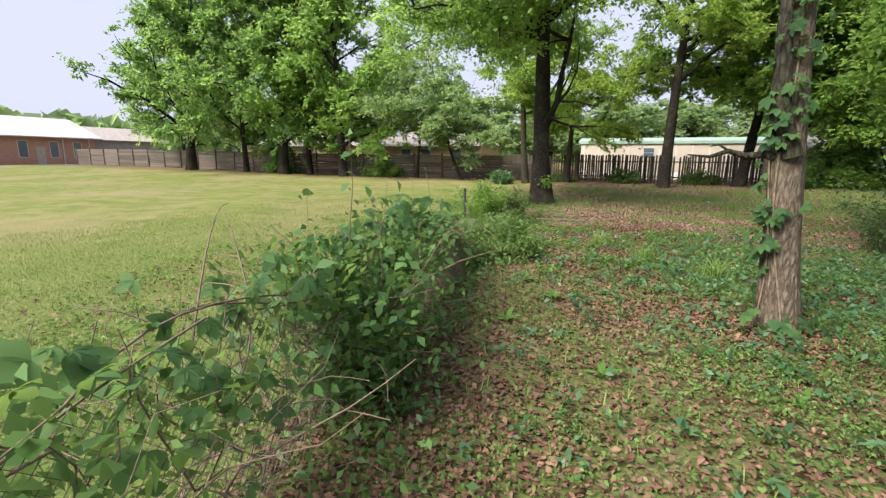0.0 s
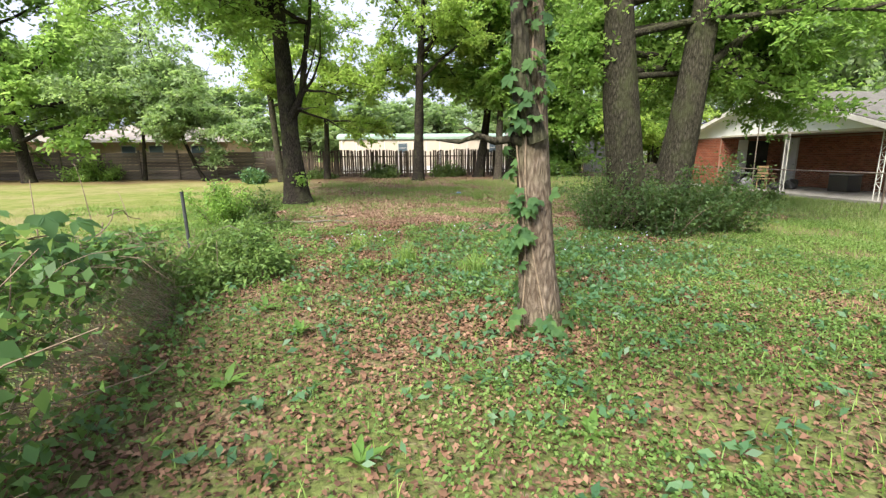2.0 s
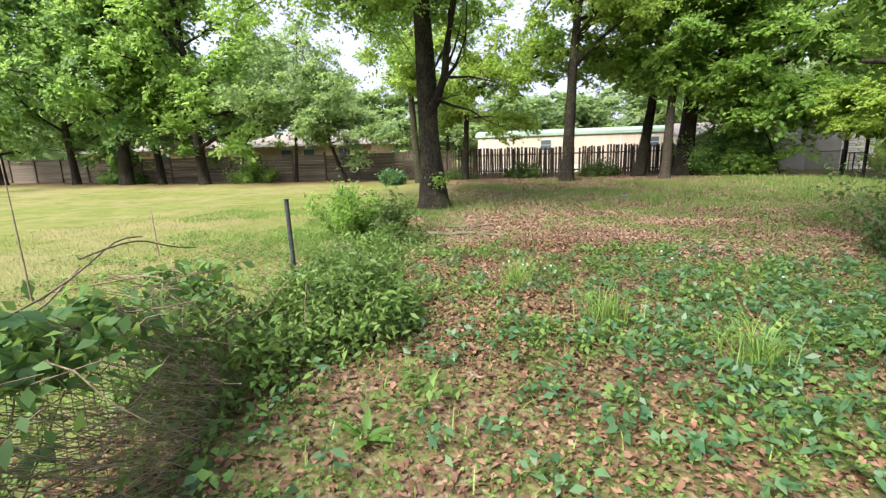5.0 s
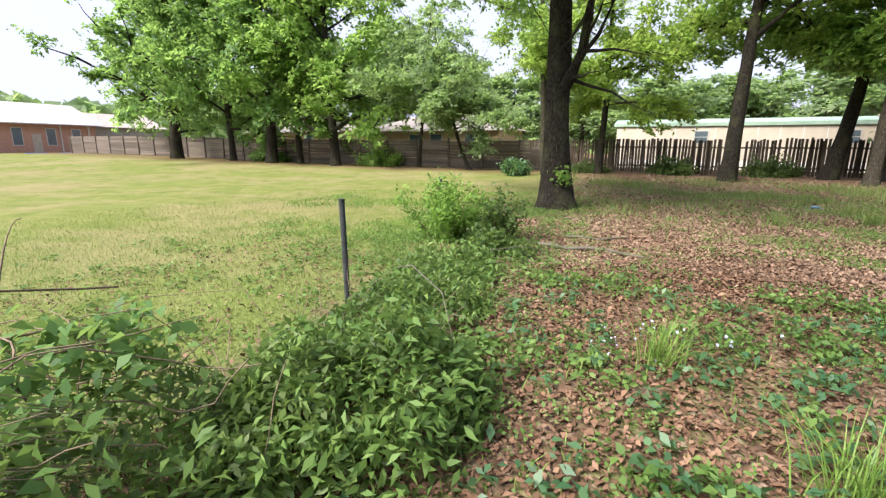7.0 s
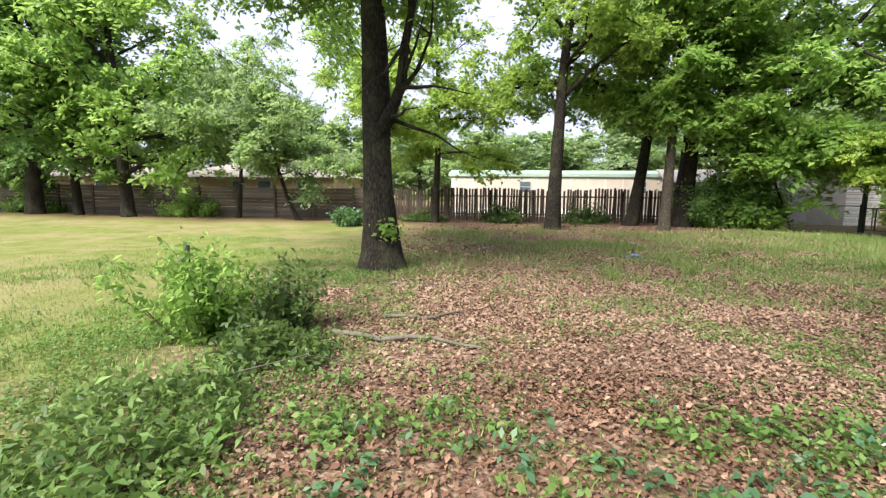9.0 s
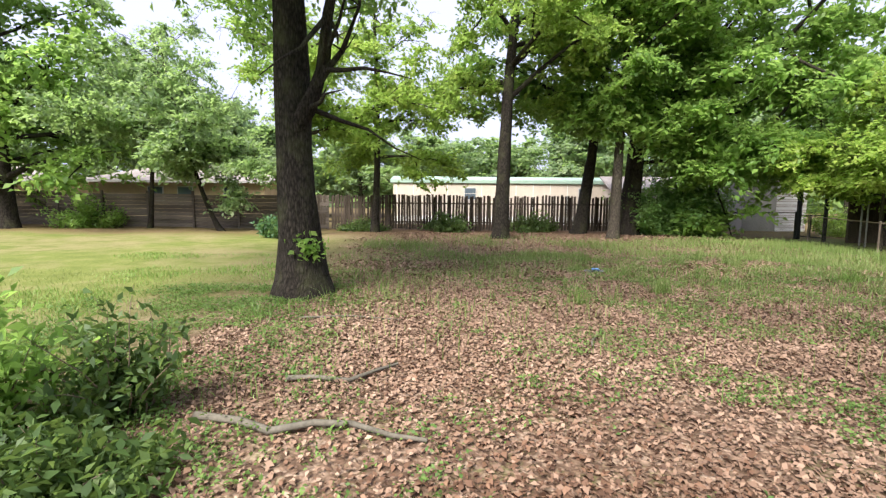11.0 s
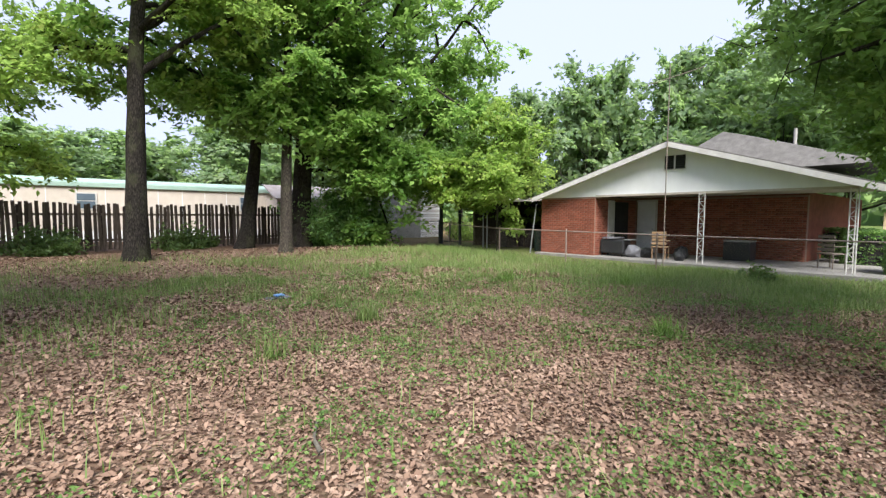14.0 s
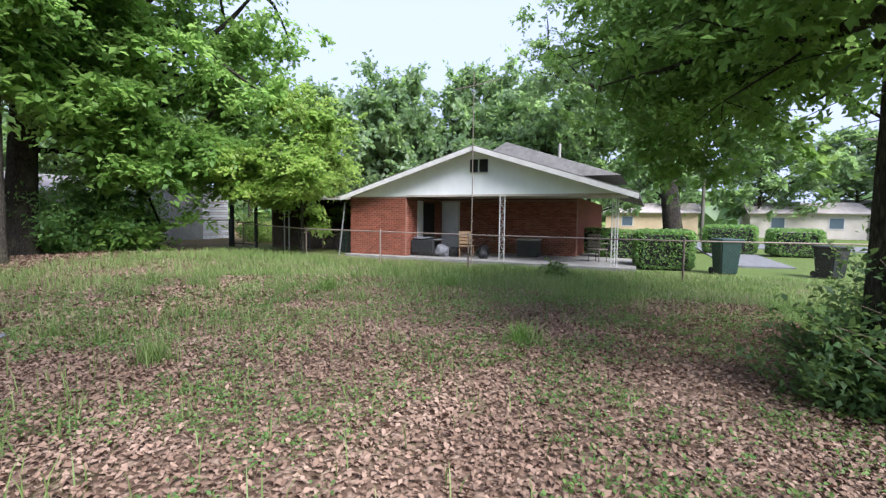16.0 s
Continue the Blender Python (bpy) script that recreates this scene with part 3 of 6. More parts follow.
# the twin oak
twin_tree = grow("tree", "big double-trunked oak forking low in a V", 7.7, 12.65, 0.9, 12.0, 4.6, 31, 60000, 0.108, MAT_LEAF,
                 MAT_BARK, limbs=26, reach=5.4, flare=1.35, spray=0.42, droop=0.12, tilt=0.6, clump=78,
                 hang=((4.2, 1.7, 3.5, 1.1, 1.2, 1.5, 110), (3.1, 2.5, 5.0, 1.4, 1.2, 1.4, 95), (3.6, -0.4, 4.7, 1.7, 1.5, 1.3, 85), (2.0, 0.9, 5.4, 1.5, 1.5, 1.0, 60), (-0.5, 1.4, 4.2, 0.9, 0.8, 1.2, 40), (-1.3, 0.75, 4.0, 0.5, 0.5, 1.3, 60)),
                 bows=((((0.5, -0.25, 2.7), (1.3, 0.1, 3.3), (2.3, 0.7, 3.7), (3.3, 1.3, 3.9), (4.5, 1.9, 3.7)), 0.10),
                       (((0.5, -0.25, 3.4), (1.4, 0.7, 4.3), (2.3, 1.7, 5.0), (3.2, 2.7, 5.3)), 0.09),
                       (((0.6, -0.3, 3.1), (1.7, -0.4, 4.0), (2.9, -0.4, 4.6), (4.6, -0.3, 4.9)), 0.09)),
                 stems=[(-0.21, 0.12, -0.98, 0.55, 0.92, 12.0), (0.24, -0.13, 0.95, -0.5, 0.76, 12.5)], wobble=0.04, sweep=radians(-35),
                 extra=((3.3, dirv(20, 0.12), 4.4, 0.10), (3.7, dirv(38, 0.12), 3.6, 0.09), (4.1, dirv(28, 0.25), 4.4, 0.09), (4.0, dirv(-20, 0.2), 4.6, 0.09), (3.2, dirv(2, 0.08), 4.5, 0.08), (4.6, dirv(30, 0.3), 4.2, 0.09), (5.2, dirv(15, 0.4), 4.6, 0.09)))
bole = Tubes()
bole.add([(0, 0, -0.15), (0, 0, 0.25), (0, 0, 0.8), (0, 0, 1.15), (0.01, 0, 1.3), (0.02, 0, 1.42)], [0.95, 0.78, 0.60, 0.36, 0.2, 0.06], 22, 0.12)
bole_part = bole.make("bole", MAT_BARK, twin_tree)
bole_part.matrix_basis = pose(0.02, -0.01, 0, 0, 0, -29.9) @ Matrix.Diagonal((1, 0.56, 1, 1))
far_a = grow("tree", "straight dark-barked oak before the board fence", 3.64, 30.6, 0.66, 16.0, 5.6, 41, 30000, 0.19, MAT_LEAF_YELLOW,
             MAT_BARK_DARK, lean=(0.7, 0.2), limbs=18, reach=5.2, flare=1.3, spray=0.6, extra=((7.0, dirv(60, 1.2), 5.0, 0.16),))
far_b = grow("tree", "pale-barked tree beside the big oak", 8.63, 31.4, 0.50, 14.0, 6.0, 51, 26000, 0.21, MAT_LEAF,
             MAT_BARK_MID, lean=(0.4, 0.1), limbs=12, reach=4.5, flare=1.3, spray=0.6)
big_oak = grow("tree", "spreading oak with a long horizontal limb", 10.1, 33.6, 0.95, 16.0, 4.4, 61, 60000, 0.25, MAT_LEAF,
               MAT_BARK_DARK, lean=(0.6, -0.3), limbs=22, reach=7.5, flare=1.4, sweep=radians(-25), spray=0.7, droop=0.06,
               hang=((3.0, -2.2, 3.4, 2.4, 2.0, 1.1, 90), (6.2, -3.3, 3.4, 2.2, 1.8, 1.2, 80), (0.6, -2.6, 4.8, 2.6, 1.5, 1.3, 70), (-2.4, -2.0, 5.4, 2.0, 1.5, 1.2, 50)),
               extra=((3.9, dirv(-20, 0.10), 9.5, 0.20), (4.6, dirv(-35, 0.25), 10.0, 0.19), (5.6, dirv(-10, 0.4), 10.0, 0.18), (3.4, dirv(-5, -0.02), 6.5, 0.10),
                      (7.5, dirv(-20, 0.45), 9.5, 0.16)))
far_d = grow("tree", "dark leaning oak against the board fence", 7.9, 34.2, 0.66, 13.0, 5.5, 71, 26000, 0.22, MAT_LEAF,
             MAT_BARK_DARK, lean=(1.4, 0.2), limbs=12, reach=4.5, spray=0.6)
far_c = grow("tree", "thin dark tree with yellow-green drooping sprays", -2.05, 33.8, 0.40, 12.0, 3.2, 81, 20000, 0.19, MAT_LEAF_YELLOW,
             MAT_BARK_DARK, lean=(0.2, 0), limbs=16, reach=3.4, spray=0.55, droop=0.2)
grow("tree", "grey trunk tree behind the mid oak", -4.3, 31.5, 0.46, 14.0, 3.8, 91, 18000, 0.19, MAT_LEAF_YELLOW, MAT_BARK, lean=(-0.9, 0.2),
     limbs=13, reach=4.4, spray=0.6, droop=0.12)
# row along the old fence
ROW = [(-36.7, 33.6, 0.95, 17, 2.3, MAT_LEAF_DARK, 6.5), (-30.3, 34.0, 0.5, 15, 2.1, MAT_LEAF_DARK, 5.0), (-25.9, 33.8, 0.85, 17, 2.3, MAT_LEAF_DARK, 6.0),
       (-23.5, 34.3, 0.5, 14, 2.6, MAT_LEAF, 4.5), (-19.7, 33.7, 0.68, 16, 2.3, MAT_LEAF, 5.6), (-42.0, 37.5, 0.6, 14, 2.1, MAT_LEAF_DARK, 5.5)]
for i, (tx, ty, td, th, tc, tm, tr) in enumerate(ROW):
    grow("tree", "leafy oak in the row along the old fence", tx, ty, td, th, tc, 100 + i, 27000, 0.30, tm, MAT_BARK_DARK,
         lean=(0.5 - 0.3 * i % 2, 0), limbs=24, reach=tr, tilt=0.7, spray=0.85, droop=0.1, thin=False, group="row along the old fence")
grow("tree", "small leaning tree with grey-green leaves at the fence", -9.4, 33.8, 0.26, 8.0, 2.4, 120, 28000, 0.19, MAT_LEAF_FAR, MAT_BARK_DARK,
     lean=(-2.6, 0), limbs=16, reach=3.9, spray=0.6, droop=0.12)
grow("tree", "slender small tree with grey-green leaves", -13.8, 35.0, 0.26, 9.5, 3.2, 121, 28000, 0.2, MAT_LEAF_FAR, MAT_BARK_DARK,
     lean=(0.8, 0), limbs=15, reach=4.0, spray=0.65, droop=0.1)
# lime-green small tree by the gate
grow("tree", "small bright lime-green tree beside the house", 16.6, 27.6, 0.14, 5.0, 1.7, 130, 30000, 0.16, MAT_LEAF_YELLOW, MAT_BARK,
     lean=(-0.6, -0.6), limbs=20, reach=2.9, spray=0.42, droop=0.08)
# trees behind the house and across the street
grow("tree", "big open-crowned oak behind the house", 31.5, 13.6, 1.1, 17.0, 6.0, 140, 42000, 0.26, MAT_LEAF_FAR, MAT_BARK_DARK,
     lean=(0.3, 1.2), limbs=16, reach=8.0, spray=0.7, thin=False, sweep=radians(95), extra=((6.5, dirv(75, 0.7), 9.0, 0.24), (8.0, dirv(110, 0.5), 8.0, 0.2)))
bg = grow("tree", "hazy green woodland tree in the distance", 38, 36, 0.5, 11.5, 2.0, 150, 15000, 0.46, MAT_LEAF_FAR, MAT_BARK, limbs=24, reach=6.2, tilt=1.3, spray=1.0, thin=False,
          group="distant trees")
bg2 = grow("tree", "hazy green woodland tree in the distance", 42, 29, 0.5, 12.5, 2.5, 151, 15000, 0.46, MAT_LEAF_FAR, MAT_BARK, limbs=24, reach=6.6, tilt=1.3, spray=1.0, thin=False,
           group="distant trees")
SPOTS = [(41, 33), (45, 26), (40, 24), (46, 40), (38, 44), (33, 48), (50, 24), (55, 33), (44, 20), (29, 54), (22, 56), (14, 54), (7, 58), (0, 55), (-7, 57), (-14, 56), (-21, 58), (-28, 56),
         (-35, 58), (-43, 57), (-52, 60), (60, 14), (58, 5), (62, -4), (56, -10), (-60, 62), (4, 66), (-10, 66), (-24, 66), (18, 66), (32, 62)]
for i, (sx, sy) in enumerate(SPOTS):
    c = copy_thing((bg, bg2)[i % 2], pose(sx, sy, gz(sx, sy), 0, 0, i * 77))
    low = 0.68 if abs(sx) < 18 and sy > 50 else 1.0
    c.scale = (1, 1, low * (0.72 + 0.28 * ((i * 37) % 10) / 10))


# ---- board fence along the back ----
FENCE_Y = 36.0


def build_back_fence():
    rng = np.random.default_rng(9)
    f = base("board_fence", 0, FENCE_Y, 0)
    tagged(f, "weathered brown vertical board fence with gaps", "fence", kind="structure")
    meshes = []
    for k in range(6):
        bm = bmesh.new()
        hgt = 1.78 + rng.uniform(-0.06, 0.06)
        w = 0.135
        box(bm, (-w / 2, -0.011, 0.03), (w / 2, 0.011, hgt))
        for v in bm.verts:
            if v.co.z > 1:
                v.co.x *= 0.8
                v.co.z += rng.normal() * 0.02
        me = bpy.data.meshes.new("board")
        bm.to_mesh(me)
        bm.free()
        me.materials.append(MAT_BOARD)
        meshes.append(me)
    x = -6.4
    while x < 13.2:
        if rng.uniform() > 0.03:
            b = new("board", meshes[rng.integers(6)])
            b.parent = f
            b.matrix_basis = pose(x, rng.normal() * 0.008, gz(x, FENCE_Y) + rng.normal() * 0.02, 0, rng.normal() * 0.9, rng.normal() * 1.5)
        x += 0.135 + abs(rng.normal()) * 0.022
    for z in (0.45, 1.45):
        boxes("rail", [((-6.5, 0.015, z + 0.1), (13.3, 0.055, z + 0.19))], MAT_BOARD, f)
    for px in np.arange(-6.4, 13.4, 2.4):
        boxes("post", [((px - 0.045, 0.06, 0), (px + 0.045, 0.15, 1.95))], MAT_BOARD, f)

    g = base("panel_fence", 0, FENCE_Y, 0)
    tagged(g, "old grey fence of sagging horizontal boards between posts", "fence", kind="structure")
    x = -58.0
    while x < -6.6:
        z0 = gz(x + 1.2, FENCE_Y)
        w = 2.35
        low = 0.25 if x > -48 else 0.0
        sag = rng.normal() * 0.03
        for k in range(9):
            zz = z0 + 0.04 + k * 0.195
            b = new("board", board_mesh(w, 0.185))
            b.parent = g
            b.matrix_basis = pose(x + w / 2, rng.normal() * 0.012, zz, rng.normal() * 2.0, sag * 20 + rng.normal() * 0.35, 0)
        boxes("post", [((x - 0.055, -0.09, z0), (x + 0.055, -0.01, z0 + 1.9 + rng.normal() * 0.05))], MAT_BOARD_OLD, g)
        x += 2.42


BOARDS = {}


def board_mesh(w, h):
    if (w, h) not in BOARDS:
        bm = bmesh.new()
        box(bm, (-w / 2, -0.01, 0), (w / 2, 0.012, h))
        me = bpy.data.meshes.new("board")
        bm.to_mesh(me)
        bm.free()
        me.materials.append(MAT_BOARD_OLD)
        BOARDS[(w, h)] = me
    return BOARDS[(w, h)]


build_back_fence()


# ---- chain-link ----
def chain_mesh(tubes, a, b, z0, z1, cell, r, lean=0.0):
    """Zigzag wires of a chain-link sheet from a to b."""
    a, b = Vector(a), Vector(b)
    d = (b - a)
    L = d.length
    d = d / L
    side = Vector((d.y, -d.x, 0))
    n = int(L / cell)
    m = max(2, int((z1 - z0) / cell))
    for i in range(n):
        pts = []
        for k in range(m + 1):
            s = (i + (k % 2)) * cell
            z = z0 + (z1 - z0) * k / m
            pts.append(a + d * s + side * (lean * (1 - k / m)) + Vector((0, 0, z)))
        tubes.add(pts, [r] * len(pts), 3)
        pts2 = [a + d * (i + 1 - (k % 2)) * cell + side * (lean * (1 - k / m)) + Vector((0, 0, z0 + (z1 - z0) * k / m)) for k in range(m + 1)]
        tubes.add(pts2, [r] * len(pts2), 3)


def chain_fence(name, label, pts, height, cell, r_wire, post_mat, wire_mat, step=3.0, top=True):
    root = base(name, 0, 0, 0)
    tagged(root, label, "fence", kind="structure")
    tubes = Tubes()
    for a, b in zip(pts[:-1], pts[1:]):
        a, b = Vector((*a, gz(*a))), Vector((*b, gz(*b)))
        chain_mesh(tubes, a, b, 0.03, height - 0.02, cell, r_wire)
        if top:
            bm = bmesh.new()
            rod(bm, a + Vector((0, 0, height)), b + Vector((0, 0, height)), 0.018)
            part("rail", bm, post_mat, root)
        k = max(1, round((b - a).length / step))
        for i in range(k + 1):
            p = a.lerp(b, i / k)
            bm = bmesh.new()
            rod(bm, p - Vector((0, 0, 0.1)), p + Vector((0, 0, height + 0.04)), 0.026)
            bmesh.ops.create_uvsphere(bm, u_segments=8, v_segments=5, radius=0.032, matrix=Matrix.Translation(p + Vector((0, 0, height + 0.04))))
            part("post", bm, post_mat, root)
    w = tubes.make("wire_mesh", wire_mat, root)
    return root


chain_fence("house_fence", "waist-high galvanised chain-link fence with top rail", [(16.4, 30.6), (15.3, 26.3), (15.2, 20.0), (15.3, 14.2), (15.9, 9.0), (16.6, 2.0)],
            1.04, 0.085, 0.0013, MAT_RAIL, MAT_RUST, 4.2)
chain_fence("back_corner_fence", "dark chain-link fence in the shade of the oak", [(10.9, 35.2), (16.9, 32.0)], 1.15, 0.09, 0.0025, MAT_POST, MAT_POST)

# gate frame with dark posts
gate = base("garden_gate", 16.97, 31.9, gz(16.97, 31.9))
tagged(gate, "dark wooden gate frame standing open", "gate")
boxes("post", [((-0.07, -0.07, -0.1), (0.07, 0.07, 2.15))], MAT_POST, gate, 0.01)
boxes("post", [((0.0, -1.42, -0.1), (0.11, -1.31, 2.15))], MAT_POST, gate, 0.01)
boxes("lintel", [((-0.05, -1.45, 2.15), (0.1, 0.1, 2.27))], MAT_POST, gate, 0.01)
boxes("gate_rail", [((-0.02, -1.3, 1.05), (0.02, -0.08, 1.09)), ((-0.02, -1.3, 0.12), (0.02, -0.08, 0.16)), ((-0.02, -0.7, 0.16), (0.02, -0.66, 1.05))], MAT_POST, gate)

# ---- overgrown fence beside the path ----
def build_vine_fence():
    rng = np.random.default_rng(17)
    root = base("overgrown_fence", 0, 0, 0)
    tagged(root, "rusty sagging chain-link fence under vines", "fence", kind="structure")
    t = Tubes()
    ys = [0.0, 2.6, 5.0, 7.0, 8.2]
    leans = [0.0, 0.0, 0.12, 0.45, 0.5]
    for i in range(4):
        a, b = (fence_x(ys[i]), ys[i], 0), (fence_x(ys[i + 1]), ys[i + 1], 0)
        chain_mesh(t, a, b, 0.04, 1.0 if i < 3 else 0.7, 0.06, 0.002, leans[i])
    t.make("wire_mesh", MAT_RUST, root)
    for y, top, lx in ((1.2, 1.12, 0), (4.4, 1.12, 0), (10.8, 1.06, 0.03), (14.39, 1.03, -0.02)):
        bm = bmesh.new()
        x = fence_x(y)
        rod(bm, (x + lx, y, -0.1), (x, y, top), 0.026, None, 10)
        rod(bm, (x, y, top), (x, y, top + 0.012), 0.031, None, 10)
        part("post", bm, MAT_POST, root, "dark steel fence post")


build_vine_fence()


def sprigs(rng, n, rx, h):
    """Leaf places along many bent stems, and the stems."""
    st, pts_all = Tubes(), []
    k = 34
    for i in range(k):
        a = rng.uniform(0, 2 * math.pi)
        q = rng.uniform(0, 1)
        out = rx * q * 0.5
        p0 = Vector((math.cos(a) * out, math.sin(a) * out, 0))
        d = Vector((math.cos(a) * rx * q / h, math.sin(a) * rx * q / h, 1.0))
        ln = h * rng.uniform(0.55, 1.2) * (1.05 - 0.35 * q)
        pts = bend_path(p0, d, ln, rng, 6, -0.05, 0.17)
        st.add(pts, [0.009, 0.008, 0.007, 0.005, 0.004, 0.003, 0.002], 4)
        for j in range(6):
            for s in (0.2, 0.6, 1.0):
                pts_all.append(pts[j].lerp(pts[j + 1], s))
    c = np.array([[p.x, p.y, max(p.z, 0.03)] for p in pts_all])
    c = c[rng.integers(0, len(c), n)] + rng.normal(size=(n, 3)) * np.array([0.09, 0.09, 0.05]) * max(rx, 0.5)
    c[:, 2] = np.maximum(c[:, 2], 0.02)
    return c, st


def build_vines():
    rng = np.random.default_rng(23)
    root = base("vine_hedge", 0, 0, 0)
    tagged(root, "tangled green vines draped over the wire fence", "vine")
    stems = Tubes()
    # woody tangle
    for i in range(470):
        y = rng.uniform(0.6, 8.6)
        x = fence_x(y) + rng.normal() * 0.05
        p = Vector((x, y, rng.uniform(0.0, 0.8)))
        d = Vector((rng.normal() * 0.15, rng.normal() * 0.7, rng.uniform(-0.3, 0.9)))
        pts = bend_path(p, d, rng.uniform(0.4, 1.0), rng, 6, 0.03, 0.4)
        pts = [Vector((q.x, q.y, min(max(q.z, 0.02), 1.12 if q.y < 6.4 else 0.8))) for q in pts]
        r = rng.uniform(0.002, 0.006)
        stems.add(pts, [r * (1 - 0.08 * k) for k in range(7)], 4)
    # long arching shoots above the top
    for y, dx, dy, h in ((2.9, -0.3, 0.5, 0.5), (3.3, -0.5, 0.3, 0.45), (6.4, -0.2, 0.3, 0.5), (7.3, -0.15, 0.1, 0.6), (5.3, -0.4, 0.4, 0.35), (8.2, -0.2, 0.2, 0.3)):
        p = Vector((fence_x(y), y, 0.95))
        pts = [p + Vector((dx * s, dy * s, h * math.sin(s * 1.7))) for s in np.linspace(0, 1, 8)]
        stems.add(pts, [0.005 * (1 - 0.1 * k) for k in range(8)], 4)
    tagged(stems.make("stem_tangle", MAT_STEM, root), kind="stuff")
    dry = Tubes()
    for i in range(520):
        y = rng.uniform(5.4, 8.5)
        z = 0.05 + 0.6 * rng.uniform() ** 1.6
        x = fence_x(y) + 0.45 * (1 - z) * min(1, (y - 5) / 2.4) + rng.normal() * 0.03
        pts = bend_path((x, y, z), (rng.normal() * 0.12, -0.9, 0.55 + rng.normal() * 0.2), rng.uniform(0.3, 0.8), rng, 4, 0.0, 0.1)
        dry.add([Vector((p.x, p.y, max(0.02, min(p.z, 0.95)))) for p in pts], [0.0022] * 5, 3)
    tagged(dry.make("dry_straw", MAT_STRAW, root), kind="stuff")
    # small leaves: crest, hanging curtain and mounds
    cs = []
    def add(n, ylo, yhi, off, sx, zlo, zhi, sy=0.0):
        y = rng.uniform(ylo, yhi, n)
        x = fence_x(y) + off + rng.normal(size=n) * sx
        z = rng.uniform(zlo, zhi, n) * (0.9 + 0.13 * np.sin(y * 3.7) + 0.1 * np.sin(y * 9.1 + 1))
        cs.append(np.stack([x, y, z], 1))
    add(1900, 0.6, 6.8, -0.02, 0.16, 0.8, 1.15)
    add(1300, 6.6, 8.8, 0.0, 0.16, 0.62, 0.9)
    add(420, 0.6, 6.4, 0.02, 0.09, 0.05, 0.8)
    # dense dark bush by the second post
    add(2500, 3.9, 5.3, 0.10, 0.20, 0.05, 1.15)
    add(800, 4.6, 6.0, 0.1, 0.2, 0.6, 1.15)
    # slender sapling standing over the wire
    c2, st2 = sprigs(rng, 900, 0.35, 1.55)
    cs.append(c2 + np.array([fence_x(4.3) - 0.05, 4.3, 0]))
    sap = tagged(st2.make("sapling", MAT_STEM, root), kind="stuff")
    sap.location = (fence_x(4.3) - 0.05, 4.3, 0)
    # base growth
    add(900, 2.6, 9.0, 0.35, 0.25, 0.02, 0.20)
    c = np.concatenate(cs)
    v, f = leaf_cloud(rng, c, (0.03, 0.03, 0.03), 0.075, wide=0.6, up=0.3)
    ob = array_mesh("leaves", v, f, MAT_VINE, root)
    tagged(ob, kind="stuff")
    # mound where the wire lies down, and low growth along the line to the second post
    m = base("bramble_mound", fence_x(9.6), 9.6, 0)
    tagged(m, "low mound of mixed weeds and brambles on the fallen wire", "shrub")
    def blob(n, cx, cy, rx, ry, h):
        a = rng.uniform(0, 2 * math.pi, n)
        q = np.sqrt(rng.uniform(0, 1, n))
        x = cx + np.cos(a) * q * rx
        y = cy + np.sin(a) * q * ry
        top = h * np.sqrt(np.maximum(0, 1 - q ** 2)) * (0.8 + 0.35 * np.sin(x * 7) * np.sin(y * 6))
        z = top * rng.uniform(0, 1, n) ** 0.45
        return np.stack([x, y, z], 1)
    M = np.concatenate([blob(7500, 0.0, 9.5, 0.72, 0.85, 0.62), blob(2600, -0.4, 8.5, 0.6, 0.7, 0.7), blob(3200, -0.5, 10.9, 0.62, 0.9, 0.42),
                        blob(2600, -0.85, 12.3, 0.62, 0.9, 0.38), blob(1500, -0.6, 11.6, 0.7, 0.8, 0.28)]) - np.array([fence_x(9.6), 9.6, 0])
    some = rng.uniform(size=len(M)) < 0.35
    v, f = leaf_cloud(rng, M[~some], (0.03, 0.03, 0.03), 0.066, wide=0.42, up=0.35)
    tagged(array_mesh("leaves", v, f, MAT_WEED, m), kind="stuff")
    v, f = leaf_cloud(rng, M[some] * np.array([1.05, 1.05, 1.12]), (0.05, 0.05, 0.04), 0.085, wide=0.34, up=0.2)
    tagged(array_mesh("young_leaves", v, f, MAT_CARPET, m), kind="stuff")
    st = Tubes()
    for i in range(120):
        y = rng.uniform(-1.4, 1.2)
        p = Vector((rng.normal() * 0.4 + 0.2, y, 0.02))
        pts = bend_path(p, (rng.normal() * 0.5, rng.normal() * 0.5, 0.8), rng.uniform(0.3, 0.7), rng, 4, -0.12, 0.25)
        st.add(pts, [0.004, 0.004, 0.003, 0.003, 0.002], 4)
    tagged(st.make("stem_tangle", MAT_STEM, m), kind="stuff")
    # shrubs round the second post
    for nm, lab, cx, cy, rx, h, n, mt in (("shrub", "bushy green shrub swallowing a fence post", -1.8, 14.4, 0.78, 1.08, 3600, MAT_LEAF), ("shrub", "slender grey-green shrub beside the post", -0.95, 14.75, 0.34, 0.95, 1700, MAT_WEED),
                                          ("shrub", "low green weeds at the end of the fence", -0.75, 13.9, 0.75, 0.42, 2400, MAT_WEED)):
        s = base(nm, cx, cy, gz(cx, cy))
        tagged(s, lab, "shrub", "shrubs along the wire fence")
        c, st = sprigs(rng, n, rx, h)
        v, f = leaf_cloud(rng, c, (0.04, 0.04, 0.04), 0.09, wide=0.42, up=0.2)
        tagged(array_mesh("leaves", v, f, mt, s), kind="stuff")
        tagged(st.make("stem_tangle", MAT_STEM, s), kind="stuff")


build_vines()

